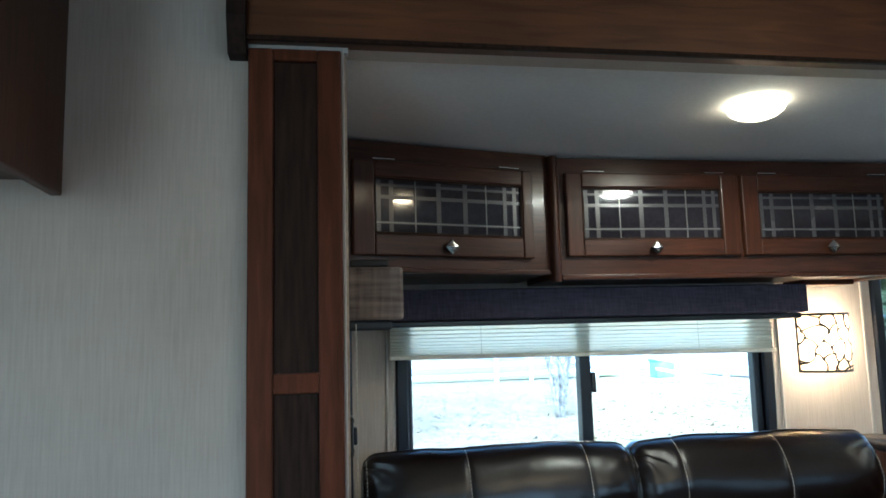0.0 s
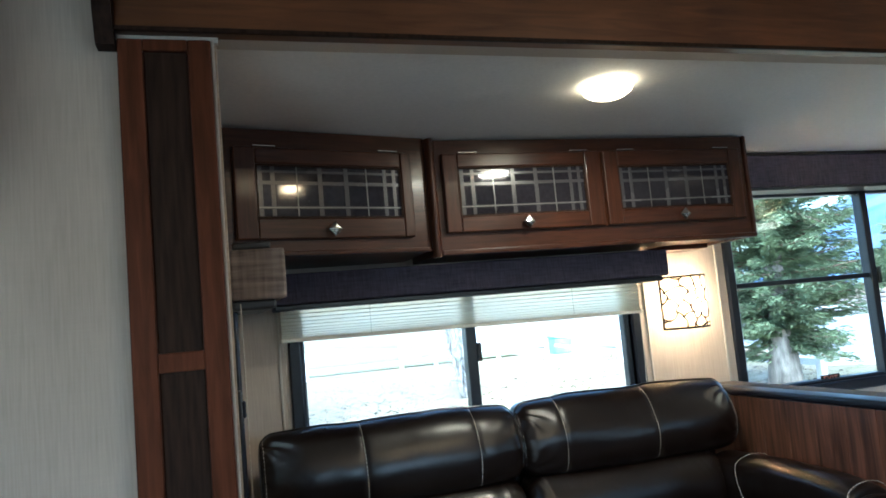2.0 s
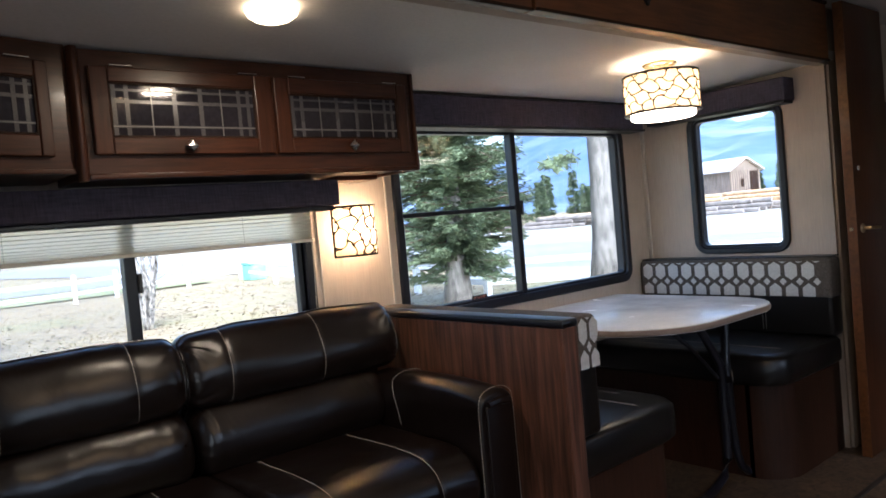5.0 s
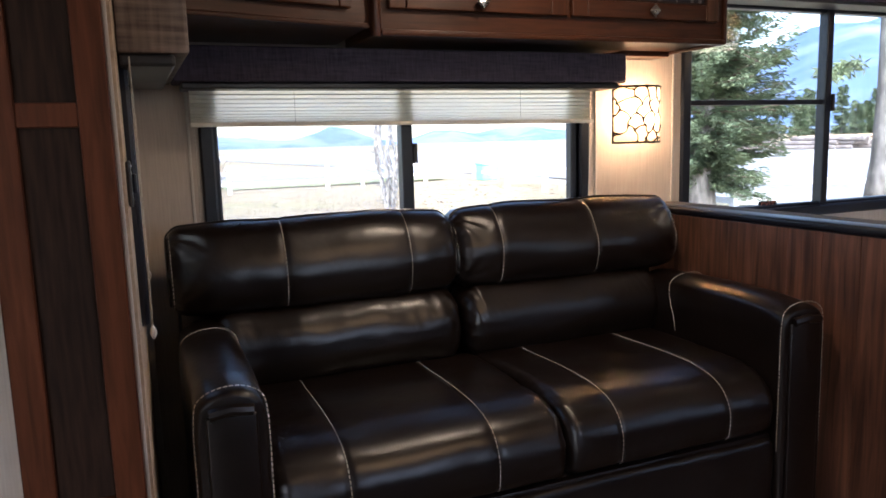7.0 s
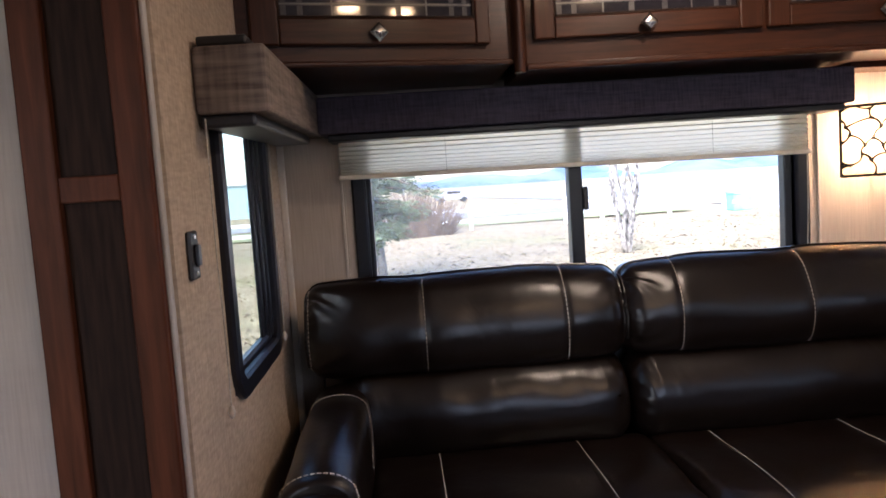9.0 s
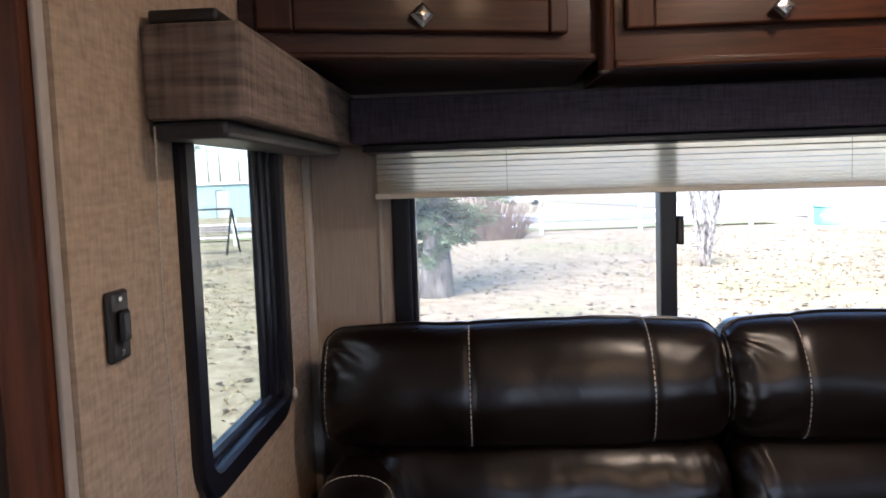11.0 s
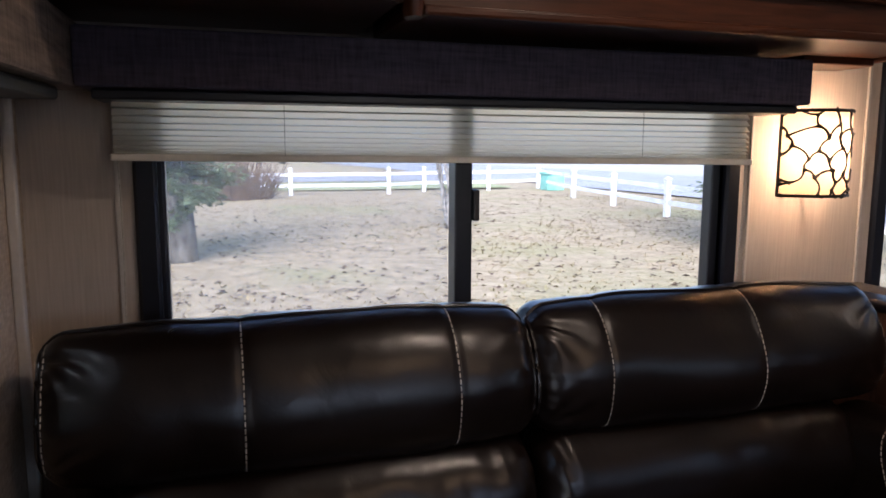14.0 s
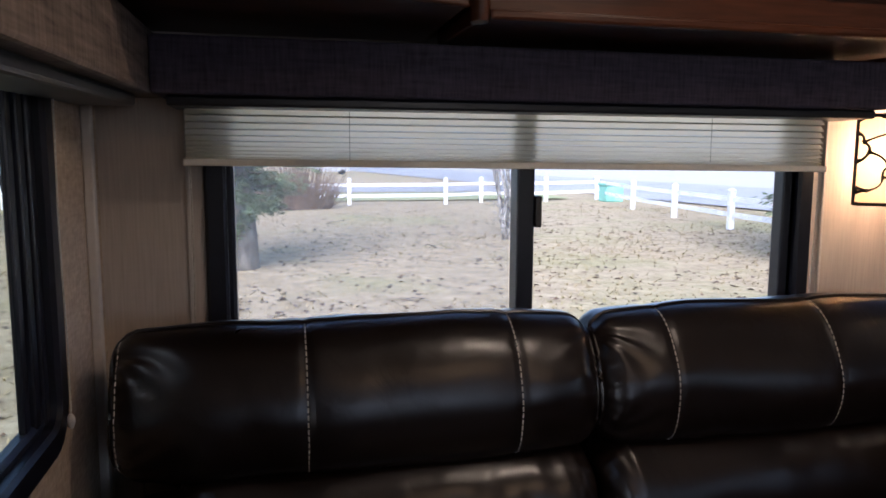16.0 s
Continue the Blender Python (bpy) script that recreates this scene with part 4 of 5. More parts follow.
def pillow(x0, x1, ctrl, r, seams=(), nx=110, per=12, wobble=0.004, seed=0, dent=0.007):
    """A stuffed roll along x with the given section, round at its ends and drawn in along its seams."""
    loop = smooth_loop(ctrl, per)
    cy, cz = sum(p[0] for p in loop) / len(loop), sum(p[1] for p in loop) / len(loop)
    xs = sorted({x0 + (x1 - x0) * (0.5 - 0.5 * math.cos(math.pi * i / nx)) for i in range(nx + 1)} | {s + d for s in seams for d in (-0.012, -0.006, 0, 0.006, 0.012)})
    rings = []
    for x in xs:
        d = min(x - x0, x1 - x)
        ring = [roll_point(x, y, z, cy, cz, d, r, seams, dent, wobble, seed) for y, z in loop]
        rings.append(ring)
    return loft(rings)


def stitches(points, size=0.0012, dash=0.0075, gap=0.0035):
    """Short raised stitches along a line."""
    pts = [Vector(p) for p in points]
    bm = bmesh.new()
    run = 0.0
    line = [(0.0, pts[0])]
    for a, b in zip(pts, pts[1:]):
        run += (b - a).length
        line.append((run, b))

    def at(s):
        for (s0, a), (s1, b) in zip(line, line[1:]):
            if s <= s1:
                return a.lerp(b, (s - s0) / max(s1 - s0, 1e-6))
        return line[-1][1]
    s = 0.0
    while s + dash < run:
        tube([at(s), at(s + dash)], size, 4, bm)
        s += dash + gap
    return bm


def arc_of(ctrl, x, lo, hi, lift, per=8, drop=0.0045):
    """The stretch of a section's loop between two shares of its length, a little outside it."""
    loop = smooth_loop(ctrl, per)
    cy, cz = sum(p[0] for p in loop) / len(loop), sum(p[1] for p in loop) / len(loop)
    n = len(loop)
    out = []
    for k in range(int(lo * n), int(hi * n) + 1):
        y, z = loop[k % n]
        v = Vector((y - cy, z - cz))
        ln = v.length
        v = v * ((ln + lift - drop) / ln)
        out.append((x, cy + v.x, cz + v.y))
    return out


sofa = thing("sofa", (0.9, 1.8, 0), "dark brown leather two-seat sofa with pale contrast stitching under the window", "sofa")
# sections in (y, z): from the back's top forwards and down
HEAD = [(2.185, 0.972), (2.105, 0.992), (2.048, 0.962), (2.008, 0.895), (1.998, 0.830), (2.022, 0.768), (2.085, 0.748), (2.170, 0.780), (2.205, 0.880)]
LUMBAR = [(2.120, 0.770), (2.050, 0.765), (2.000, 0.735), (1.972, 0.675), (1.975, 0.610), (2.010, 0.560), (2.090, 0.550), (2.150, 0.620), (2.155, 0.710)]
SEAT = [(2.050, 0.560), (1.900, 0.572), (1.740, 0.576), (1.610, 0.570), (1.530, 0.545), (1.492, 0.495), (1.488, 0.440), (1.510, 0.402), (1.620, 0.395), (1.800, 0.395), (2.000, 0.400), (2.070, 0.470)]
seat_seams = ((0.410, 0.745), (1.070, 1.395))
halves = ((0.106, 0.892, (0.398, 0.742)), (0.891, 1.678, (1.025, 1.350)))
for i, (x0, x1, seams) in enumerate(halves):
    roll = (HEAD, x0, x1, 0.042, seams, 0.0042, i + 1, 0.0025)
    back = part("back_cushion", pillow(x0, x1, HEAD, 0.042, seams, seed=i + 1, wobble=0.0042, dent=0.0025), LEATHER, sofa, "glossy dark leather head roll", True, 180)
    for s in seams:
        part("stitching", stitches(on_roll(*roll, [(s, 0.10 + 0.52 * k / 40, 0.0006) for k in range(41)])), THREAD, back, "pale stitching")
    edge, sign = (x0 + 0.012, 1) if i == 0 else (x1 - 0.012, -1)
    part("stitching", stitches(on_roll(*roll, [(edge, 0.60 - 0.49 * k / 40, 0.0008) for k in range(41)] + [(edge + sign * (0.012 + 0.25 * k / 20), 0.098, 0.0008) for k in range(21)])), THREAD, back, "pale stitching")
    welt = [(x0 + 0.005, 0.60 - 0.49 * k / 24, 0.001) for k in range(25)] + [(x0 + 0.01 + (x1 - x0 - 0.02) * k / 60, 0.108, 0.001) for k in range(61)] + [(x1 - 0.005, 0.11 + 0.49 * k / 24, 0.001) for k in range(25)]
    part("welt", tube(on_roll(*roll, welt), 0.0040, 6), LEATHER, back, "raised leather welt", True)
    part("lumbar_cushion", pillow(x0 + (0.09 if i == 0 else 0.004), x1 - (0.004 if i == 0 else 0.09), LUMBAR, 0.06, (), seed=i + 5, wobble=0.005), LEATHER, sofa, "creased dark leather lumbar roll", True, 180)
    seat = part("seat_cushion", pillow((0.256, 0.929)[i], (0.927, 1.556)[i], SEAT, 0.035, seat_seams[i], seed=i + 9, wobble=0.0035, dent=0.003), LEATHER, sofa, "glossy dark leather seat cushion", True, 180)
    for s in seat_seams[i]:
        part("stitching", stitches(arc_of(SEAT, s, 0.03, 0.58, 0.002, drop=0.0015)), THREAD, seat, "pale stitching")
part("back_board", box(0.13, 1.66, 2.14, 2.27, 0.10, 0.93, 0.02), LEATHER, sofa, "", True)
part("base", box(0.26, 1.556, 1.505, 2.20, 0.06, 0.394, 0.012), LEATHER, sofa, "leather front panel below the seat", True)
part("base_roll", pillow(0.262, 1.554, [(1.56, 0.392), (1.51, 0.386), (1.490, 0.35), (1.488, 0.20), (1.50, 0.10), (1.56, 0.09), (1.60, 0.2)], 0.02, (), seed=20), LEATHER, sofa, "", True, 180)


def arm(x0, x1, tilt):
    ctrl = [(x0 + 0.020, 0.728), ((x0 + x1) / 2, 0.742), (x1 - 0.022, 0.730), (x1 - 0.002, 0.690), (x1, 0.55), (x1, 0.25), (x1 - 0.01, 0.07), (x0 + 0.01, 0.07), (x0, 0.25), (x0, 0.55), (x0 + 0.002, 0.690)]
    loop = smooth_loop(ctrl, 6)
    cx, cz = (x0 + x1) / 2, 0.5
    rings = []
    ys = [1.482, 1.483, 1.486, 1.492, 1.50] + [1.50 + (2.06 - 1.50) * k / 20 for k in range(1, 21)]
    for y in ys:
        d = y - 1.482
        ins = 0.016 - math.sqrt(max(0.016 ** 2 - (0.016 - min(d, 0.016)) ** 2, 0))
        ring = []
        for x, z in loop:
            nz = noise.noise(Vector((x * 9, y * 8, z * 8))) * 0.004
            zz = z + (0.010 * math.sin((y - 1.48) * 5) - 0.012 * max(1 - (y - 1.48) / 0.13, 0) ** 2 if z > 0.6 else 0)
            k = 1 - (ins - nz) / max(math.hypot(x - cx, 0.09), 0.05)
            ring.append((cx + (x - cx) * k, y, cz + (zz - cz) * (1 - (ins - nz) * 2.2)))
        rings.append(ring)
    a = part("arm", loft(rings), LEATHER, sofa, "padded dark leather arm", True, 60)
    top = [(x, z) for x, z in loop if z > 0.30]
    top.sort(key=lambda p: (0, p[1]) if p[0] < x0 + 0.003 else ((1, p[0]) if p[1] > 0.69 else (2, -p[1])))
    k = len(top)
    part("stitching", stitches([(cx + (x - cx) * 1.005, 1.4835 - 0.001 + 0.006, cz + (z - cz) * 1.002 + 0.001) for x, z in top]), THREAD, a, "pale stitching")
    part("stitching", stitches([(cx + (x - cx) * 1.015, 1.905 + 0.02 * math.sin(z * 20), z + (0.0125 if z > 0.6 else 0)) for x, z in top if z > 0.58]), THREAD, a, "pale stitching")
    part("front_panel", box(x0 + 0.022, x1 - 0.022, 1.474, 1.484, 0.10, 0.690, 0.010, 3), LEATHER, a, "", True)
    part("front_fold", tube([(x0 + 0.03, 1.476, 0.695), (cx, 1.472, 0.702), (x1 - 0.03, 1.476, 0.695)], 0.012, 8), LEATHER, a, "", True)
    return a


arm(0.118, 0.256, 1)
arm(1.556, 1.704, -1)

# ---- dinette ----
pt = thing("dinette_partition", (1.77, 1.8, 0), "walnut-look plank partition with a black cap behind the sofa arm", "partition")
for k in range(9):
    y0 = 1.302 + k * 0.1145
    part("plank", box(1.738, 1.799, y0, y0 + 0.1135, 0.0, 0.914, 0.0015), PLANK, pt)
part("end_strip", box(1.737, 1.800, 1.288, 1.301, 0.0, 0.914, 0.003), PLANK, pt)
part("cap", box(1.732, 1.806, 1.284, 2.335, 0.9145, 0.940, 0.008, 3), FRAME, pt, "glossy black cap", True)


def hex_print(put, width, height, pitch, tall):
    """White stretched hexagons with small diamonds between them."""
    bm = bmesh.new()
    n = int(width / pitch)
    rows_n = int(round(height / tall)) + 1
    for j in range(-1, rows_n + 1):
        for i in range(n + 1):
            cx = (i + 0.5 + (0.5 if j % 2 else 0)) * pitch
            cy = (j + 0.35) * tall
            a, b, c = pitch * 0.365, tall * 0.46, tall * 0.86
            poly = [(a, b), (0, c), (-a, b), (-a, -b), (0, -c), (a, -b)] if j % 2 == 0 else [(pitch * 0.22, 0), (0, tall * 0.34), (-pitch * 0.22, 0), (0, -tall * 0.34)]
            if j % 2:
                a = pitch * 0.3
            if cx - a < 0.003 or cx + a > width - 0.003:
                continue
            pts = [(cx + u, min(max(cy + v, 0.002), height - 0.002)) for u, v in poly]
            if max(p[1] for p in pts) - min(p[1] for p in pts) < 0.006:
                continue
            bm.faces.new([bm.verts.new(put(u, v)) for u, v in pts])
    ext = bmesh.ops.extrude_face_region(bm, geom=list(bm.faces))
    d = Vector(put(0, 0, 1)) - Vector(put(0, 0, 0))
    bmesh.ops.translate(bm, verts=[g for g in ext["geom"] if isinstance(g, bmesh.types.BMVert)], vec=d)
    return bm


def bench(name, back_x, front_x, y0, y1, label):
    s = 1 if front_x > back_x else -1
    th = thing(name, ((back_x + front_x) / 2, (y0 + y1) / 2, 0), label, "bench", "dinette benches")
    fx = front_x - s * 0.03
    pl = [(back_x, y1), (fx, y1), (fx, y0 + 0.16)]
    for k in range(7):
        a = radians(90 * k / 6)
        pl.append((fx - s * 0.16 * (1 - math.cos(a)), y0 + 0.16 - 0.16 * math.sin(a) + 0.02))
    pl.append((back_x, y0 + 0.02))
    part("base", loft([[(x, y, z) for x, y in pl] for z in (0.003, 0.424)]), DARK_WOOD, th, "dark wooden base with a rounded corner", True, 40)
    sp = [(back_x + s * 0.02, y1), (front_x, y1), (front_x, y0 + 0.13)]
    for k in range(7):
        a = radians(90 * k / 6)
        sp.append((front_x - s * 0.13 * (1 - math.cos(a)), y0 + 0.13 - 0.13 * math.sin(a)))
    sp.append((back_x + s * 0.02, y0))
    cx, cy = (back_x + front_x) / 2, (y0 + y1) / 2
    seat = part("seat_cushion", loft([[(cx + (x - cx) * k, cy + (y - cy) * (1 - (1 - k) * 0.5), z) for x, y in sp] for k, z in
                                      ((0.94, 0.425), (1.0, 0.440), (1.01, 0.48), (1.0, 0.536), (0.95, 0.553), (0.80, 0.560))]), BLACK_LEATHER, th, "black vinyl seat cushion", True, 50)
    for dx in (0.0, 0.009):
        part("stitching", stitches([(front_x - s * (0.19 - dx), y0 + 0.03, 0.556), (front_x - s * (0.20 - dx), y0 + 0.10, 0.5605), (front_x - s * (0.21 - dx), y1 - 0.04, 0.5612)]), THREAD, seat, "pale stitching")
    part("stitching", stitches([(front_x - s * 0.025, y0 + 0.14, 0.548), (front_x - s * 0.09, y0 + 0.24, 0.5595), (front_x - s * 0.10, y1 - 0.04, 0.5605)]), THREAD, seat, "pale stitching")
    return th


b1 = bench("dinette_bench", 1.801, 2.41, 1.315, 2.335, "dark wooden dinette bench with black vinyl seat behind the partition")
bk = part("back_cushion", box(1.8065, 1.905, 1.300, 2.333, 0.56, 0.930, 0.022, 3), BLACK_LEATHER, b1, "black vinyl back cushion", True)
part("print_band", box(1.804, 1.911, 1.296, 2.334, 0.766, 0.938, 0.020, 3), CLOTH_DARK, bk, "taupe band with white hexagons", True)
part("hexagon_print", hex_print(lambda u, v, w=0: (1.8095 + u, 1.2962 - 0.0012 * w, 0.772 + v), 0.100, 0.160, 0.052, 0.050), CLOTH_WHITE, bk, "white hexagon print")
b2 = bench("dinette_bench", XR - 0.002, 3.12, 1.315, 2.335, "dark wooden dinette bench with black vinyl seat along the end wall")
bk2 = part("back_cushion", box(3.640, 3.7575, 1.300, 2.333, 0.56, 0.928, 0.022, 3), BLACK_LEATHER, b2, "black vinyl back cushion", True)
part("print_band", box(3.634, 3.7578, 1.296, 2.334, 0.742, 0.934, 0.020, 3), CLOTH_DARK, bk2, "taupe band with white hexagons", True)
part("hexagon_print", hex_print(lambda u, v, w=0: (3.6338 - 0.0012 * w, 2.318 - u, 0.750 + v), 1.005, 0.172, 0.080, 0.054), CLOTH_WHITE, bk2, "white hexagon print")
part("top_seam", box(3.66, 3.75, 1.30, 2.33, 0.935, 0.941, 0.002), PLASTIC, bk2)
for yy in (1.62, 1.635, 2.0, 2.015):
    part("stitching", stitches([(3.6385, yy, 0.735), (3.6385, yy, 0.575)]), THREAD, bk2, "pale stitching")

tb = thing("dinette_table", (2.78, 1.85, 0), "white laminate dinette table on a black folding trestle", "table")


def table_loop(g):
    pts = []
    x0, x1, y0, y1 = 2.40 - g, 3.39 + g, 1.378 - g, 2.325
    for cx, cy, r, a0 in ((x1 - 0.25, y0 + 0.25, 0.25, 270), (x1 - 0.02, y1 - 0.02, 0.02, 0), (x0 + 0.02, y1 - 0.02, 0.02, 90), (x0 + 0.36, y0 + 0.36, 0.36, 180)):
        for k in range(11):
            a = radians(a0 + 9 * k)
            pts.append((cx + r * math.cos(a), cy + r * math.sin(a)))
    return pts


part("tabletop", loft([[(x, y, z) for x, y in table_loop(g)] for g, z in ((-0.004, 0.748), (0, 0.751), (0, 0.777), (-0.004, 0.780))]), TABLE, tb, "white laminate top", True, 40)
part("edge_strip", loft([[(x, y, z) for x, y in table_loop(g)] for g, z in ((0.0005, 0.752), (0.003, 0.756), (0.003, 0.770), (0.0005, 0.774))], caps=False), TABLE_EDGE, tb, "brownish edge strip", True)
for top, mid, low, foot in ((2.935, 3.045, 3.030, 2.765), (3.165, 3.095, 3.085, 3.185)):
    s = 1 if foot > low else -1
    reach = abs(foot - low)
    part("leg", tube([(top, 1.575, 0.748), (top + 0.1 * (mid - top), 1.572, 0.70), (top + 0.55 * (mid - top), 1.56, 0.62), (mid, 1.545, 0.53), (mid, 1.54, 0.42), (low, 1.53, 0.22), (low + s * 0.012, 1.525, 0.12),
                      (low + s * 0.25 * reach, 1.515, 0.065), (low + s * 0.65 * reach, 1.507, 0.032), (foot, 1.503, 0.022)], 0.0185, 10), FRAME, tb, "bent black steel leg", True)
    part("foot", tube([(foot - s * 0.012, 1.503, 0.022), (foot + s * 0.028, 1.502, 0.026)], 0.019, 10), PLASTIC, tb, "black rubber foot", True)
part("clamp", box(3.035, 3.105, 1.525, 1.56, 0.44, 0.47, 0.006), FRAME, tb)
part("brace", tube([(2.78, 1.66, 0.747), (2.90, 1.60, 0.63), (3.03, 1.55, 0.47)], 0.009, 8), FRAME, tb)
part("latch_tag", box(3.112, 3.128, 1.530, 1.536, 0.44, 0.49, 0.002), WHITE_TRIM, tb, "small white tag")

# door standing open at the end of the slide
dr1 = thing("door_1", (3.9, 1.2, 0), "dark brown wooden door standing open beside the dinette", "door")
dr1["kind"] = "structure"
leaf = part("door_leaf", box(3.662, 4.105, 1.178, 1.222, 0.01, 2.085, 0.003), CHERRY_UP, dr1, "dark glossy door leaf", True)
part("edge", box(3.657, 3.6615, 1.179, 1.221, 0.01, 2.085, 0.001), BEAM, dr1, "lighter wooden edge")
part("rose", lathe([(0.001, 0), (0.020, 0), (0.022, 0.004), (0.016, 0.010), (0.001, 0.010)], (0, 0, 0), 20), BRASS, dr1)
for ob_p in [dr1.children[-1]]:
    ob_p.matrix_basis = Matrix.Translation(Vector((3.715, 1.178, 1.06)) - Vector(dr1.location)) @ pose(0, 0, 0, 90, 0, 0)
    for v in ob_p.data.vertices:
        v.co += Vector(dr1.location)
part("lever", tube([(3.715, 1.172, 1.06), (3.715, 1.140, 1.06), (3.735, 1.132, 1.060), (3.80, 1.134, 1.056)], 0.008, 8), BRASS, dr1, "brass lever", True)
part("bolt", tube([(3.657, 1.20, 1.06), (3.645, 1.20, 1.06)], 0.008, 8), BRASS, dr1, "brass latch bolt", True)
part("hook", box(3.70, 3.72, 1.172, 1.178, 1.325, 1.345, 0.002), NICKEL, dr1)

# ---- outdoors ----
GZ = -0.75
gb = bmesh.new()
GN = 60
gv = {}
for i in range(GN + 1):
    for j in range(GN + 1):
        f = lambda k: math.copysign(abs((k - GN / 2) / (GN / 2)) ** 3.2, k - GN / 2) * 3500
        x, y = f(i), f(j)
        d = math.hypot(x, y)
        gv[i, j] = gb.verts.new((x, y, GZ + (0.05 * noise.noise(Vector((x * 0.15, y * 0.15, 0))) if 8 < d < 400 else 0)))
for i in range(GN):
    for j in range(GN):
        gb.faces.new((gv[i, j], gv[i + 1, j], gv[i + 1, j + 1], gv[i, j + 1]))
solid("ground", gb, GRASS, "dry tan lawn strewn with fallen leaves", kind="structure")


def strip(name, a, b, width, lift, material, label):
    a, b = Vector((*a, GZ + lift)), Vector((*b, GZ + lift))
    n = (b - a).normalized().cross(Vector((0, 0, 1))) * width / 2
    rings = [[p - n, p - n * 0.97 + Vector((0, 0, 0.03)), p + n * 0.97 + Vector((0, 0, 0.03)), p + n, p - Vector((0, 0, 0.2))] for p in [a.lerp(b, k / 30) for k in range(31)]]
    return solid(name, loft(rings), material, label, kind="structure")


strip("road", (38, -120), (17, 160), 16, 0.06, ASPHALT, "pale grey road beyond the fence")
strip("road_shoulder", (24.0, -60), (17.9, 20), 4.4, 0.03, GRAVEL, "pale gravel shoulder between fence and road")
strip("gravel_yard", (76, -120), (55, 160), 58, 0.03, GRAVEL, "pale gravel yard across the road")
strip("road_side", (-120, 52), (27, 47), 8, 0.05, ASPHALT, "pale grey side road beyond the fence")

VERGE = ground_mix("green_verge", (0.36, 0.38, 0.22), (0.24, 0.27, 0.13), (0.42, 0.38, 0.24), 2.2, 0.25, 0.5, 0.8, 0.02)
strip("verge", (-60, 36.0), (14.5, 38.5), 7, 0.07, VERGE, "strip of greener grass behind the fence")
lb = bmesh.new()
rl = random.Random(4)
for k in range(11000):
    y = 4 + 28 * rl.random() ** 1.1
    x = rl.uniform(-12, 14) * (0.4 + y / 30) + 2
    if noise.noise(Vector((x * 0.9, y * 0.7, 3))) * 1.3 + rl.uniform(-0.5, 0.5) < 0:
        continue
    s = rl.uniform(0.018, 0.075)
    a = rl.uniform(0, 6.28)
    z = GZ + 0.05 * noise.noise(Vector((x * 0.15, y * 0.15, 0))) + 0.012
    p = [(s, 0, 0), (0, s * 0.6, rl.uniform(0, 0.03)), (-s, 0, 0.01), (0, -s * 0.6, rl.uniform(0, 0.03))]
    lb.faces.new([lb.verts.new((x + u * math.cos(a) - v * math.sin(a), y + u * math.sin(a) + v * math.cos(a), z + w)) for u, v, w in p])
solid("fallen_leaves", lb, LEAF_LITTER, "brown fallen leaves scattered over the lawn", "leaves", kind="stuff")

DRY_BLADE = ground_mix("dry_grass_blade", (0.50, 0.41, 0.25), (0.26, 0.20, 0.11), (0.22, 0.22, 0.10), 3.0, 0.3, 0.50, 0.75, 0)
tv, tf = [], []
for k in range(26000):
    y = 4.5 + 27 * rl.random() ** 1.5
    x = rl.uniform(-12, 14) * (0.4 + y / 30) + 2
    if noise.noise(Vector((x * 0.5, y * 0.5, 9))) + rl.uniform(-0.5, 0.5) < -0.1:
        continue
    z = GZ + 0.05 * noise.noise(Vector((x * 0.15, y * 0.15, 0))) - 0.005
    for q in range(3):
        a, h, w = rl.uniform(0, 6.28), rl.uniform(0.02, 0.06), rl.uniform(0.006, 0.016)
        n0 = len(tv)
        dx, dy = math.cos(a), math.sin(a)
        tv += [(x - dy * w, y + dx * w, z), (x + dy * w, y - dx * w, z), (x + dx * h * 1.6, y + dy * h * 1.6, z + h)]
        tf.append((n0, n0 + 1, n0 + 2))
tm = bpy.data.meshes.new("grass_tufts")
tm.from_pydata(tv, [], tf)
tm.materials.append(DRY_BLADE)
tagged(new("grass_tufts", tm), "short dry grass tufts over the lawn", "grass", kind="stuff")

# white post-and-rail fence
corner = (16.0, 34.8)
runs = [[(-14.0, 31.0), (-9.6, 31.3), (-5.2, 31.5), (-0.9, 31.7), (3.4, 31.9), (7.65, 32.2), (9.6, 33.4), (12.85, 33.6), corner],
        [corner, (14.45, 28.0), (13.9, 23.9), (13.25, 19.7), (12.95, 16.4), (12.4, 12.9), (14.4, 10.2), (16.6, 7.4), (18.8, 4.6), (21, 1.8)]]
for run in runs:
    posts = run if run is runs[0] else run[1:]
    fn = thing("rail_fence", (*run[0], GZ), "white painted post-and-rail fence along the lawn", "fence", "white fences")
    for x, y in posts:
        pb = loft([[(x + u * k, y + v * k, z) for u, v in ((-0.075, -0.075), (0.075, -0.075), (0.075, 0.075), (-0.075, 0.075))] for k, z in ((1, GZ - 0.1), (1, GZ + 1.08), (1.25, GZ + 1.09), (1.25, GZ + 1.12), (0.2, GZ + 1.2))])
        part("post", pb, FENCE_WHITE, fn)
    for (xa, ya), (xb, yb) in zip(run, run[1:]):
        d = Vector((xb - xa, yb - ya, 0)).normalized()
        n = Vector((-d.y, d.x, 0)) * 0.02
        for z in (GZ + 0.42, GZ + 0.88):
            part("rail", loft([[(px + s * n.x, py + s * n.y, z + h) for s, h in ((-1, -0.07), (1, -0.07), (1, 0.07), (-1, 0.07))] for px, py in ((xa, ya), (xb, yb))]), FENCE_WHITE, fn)


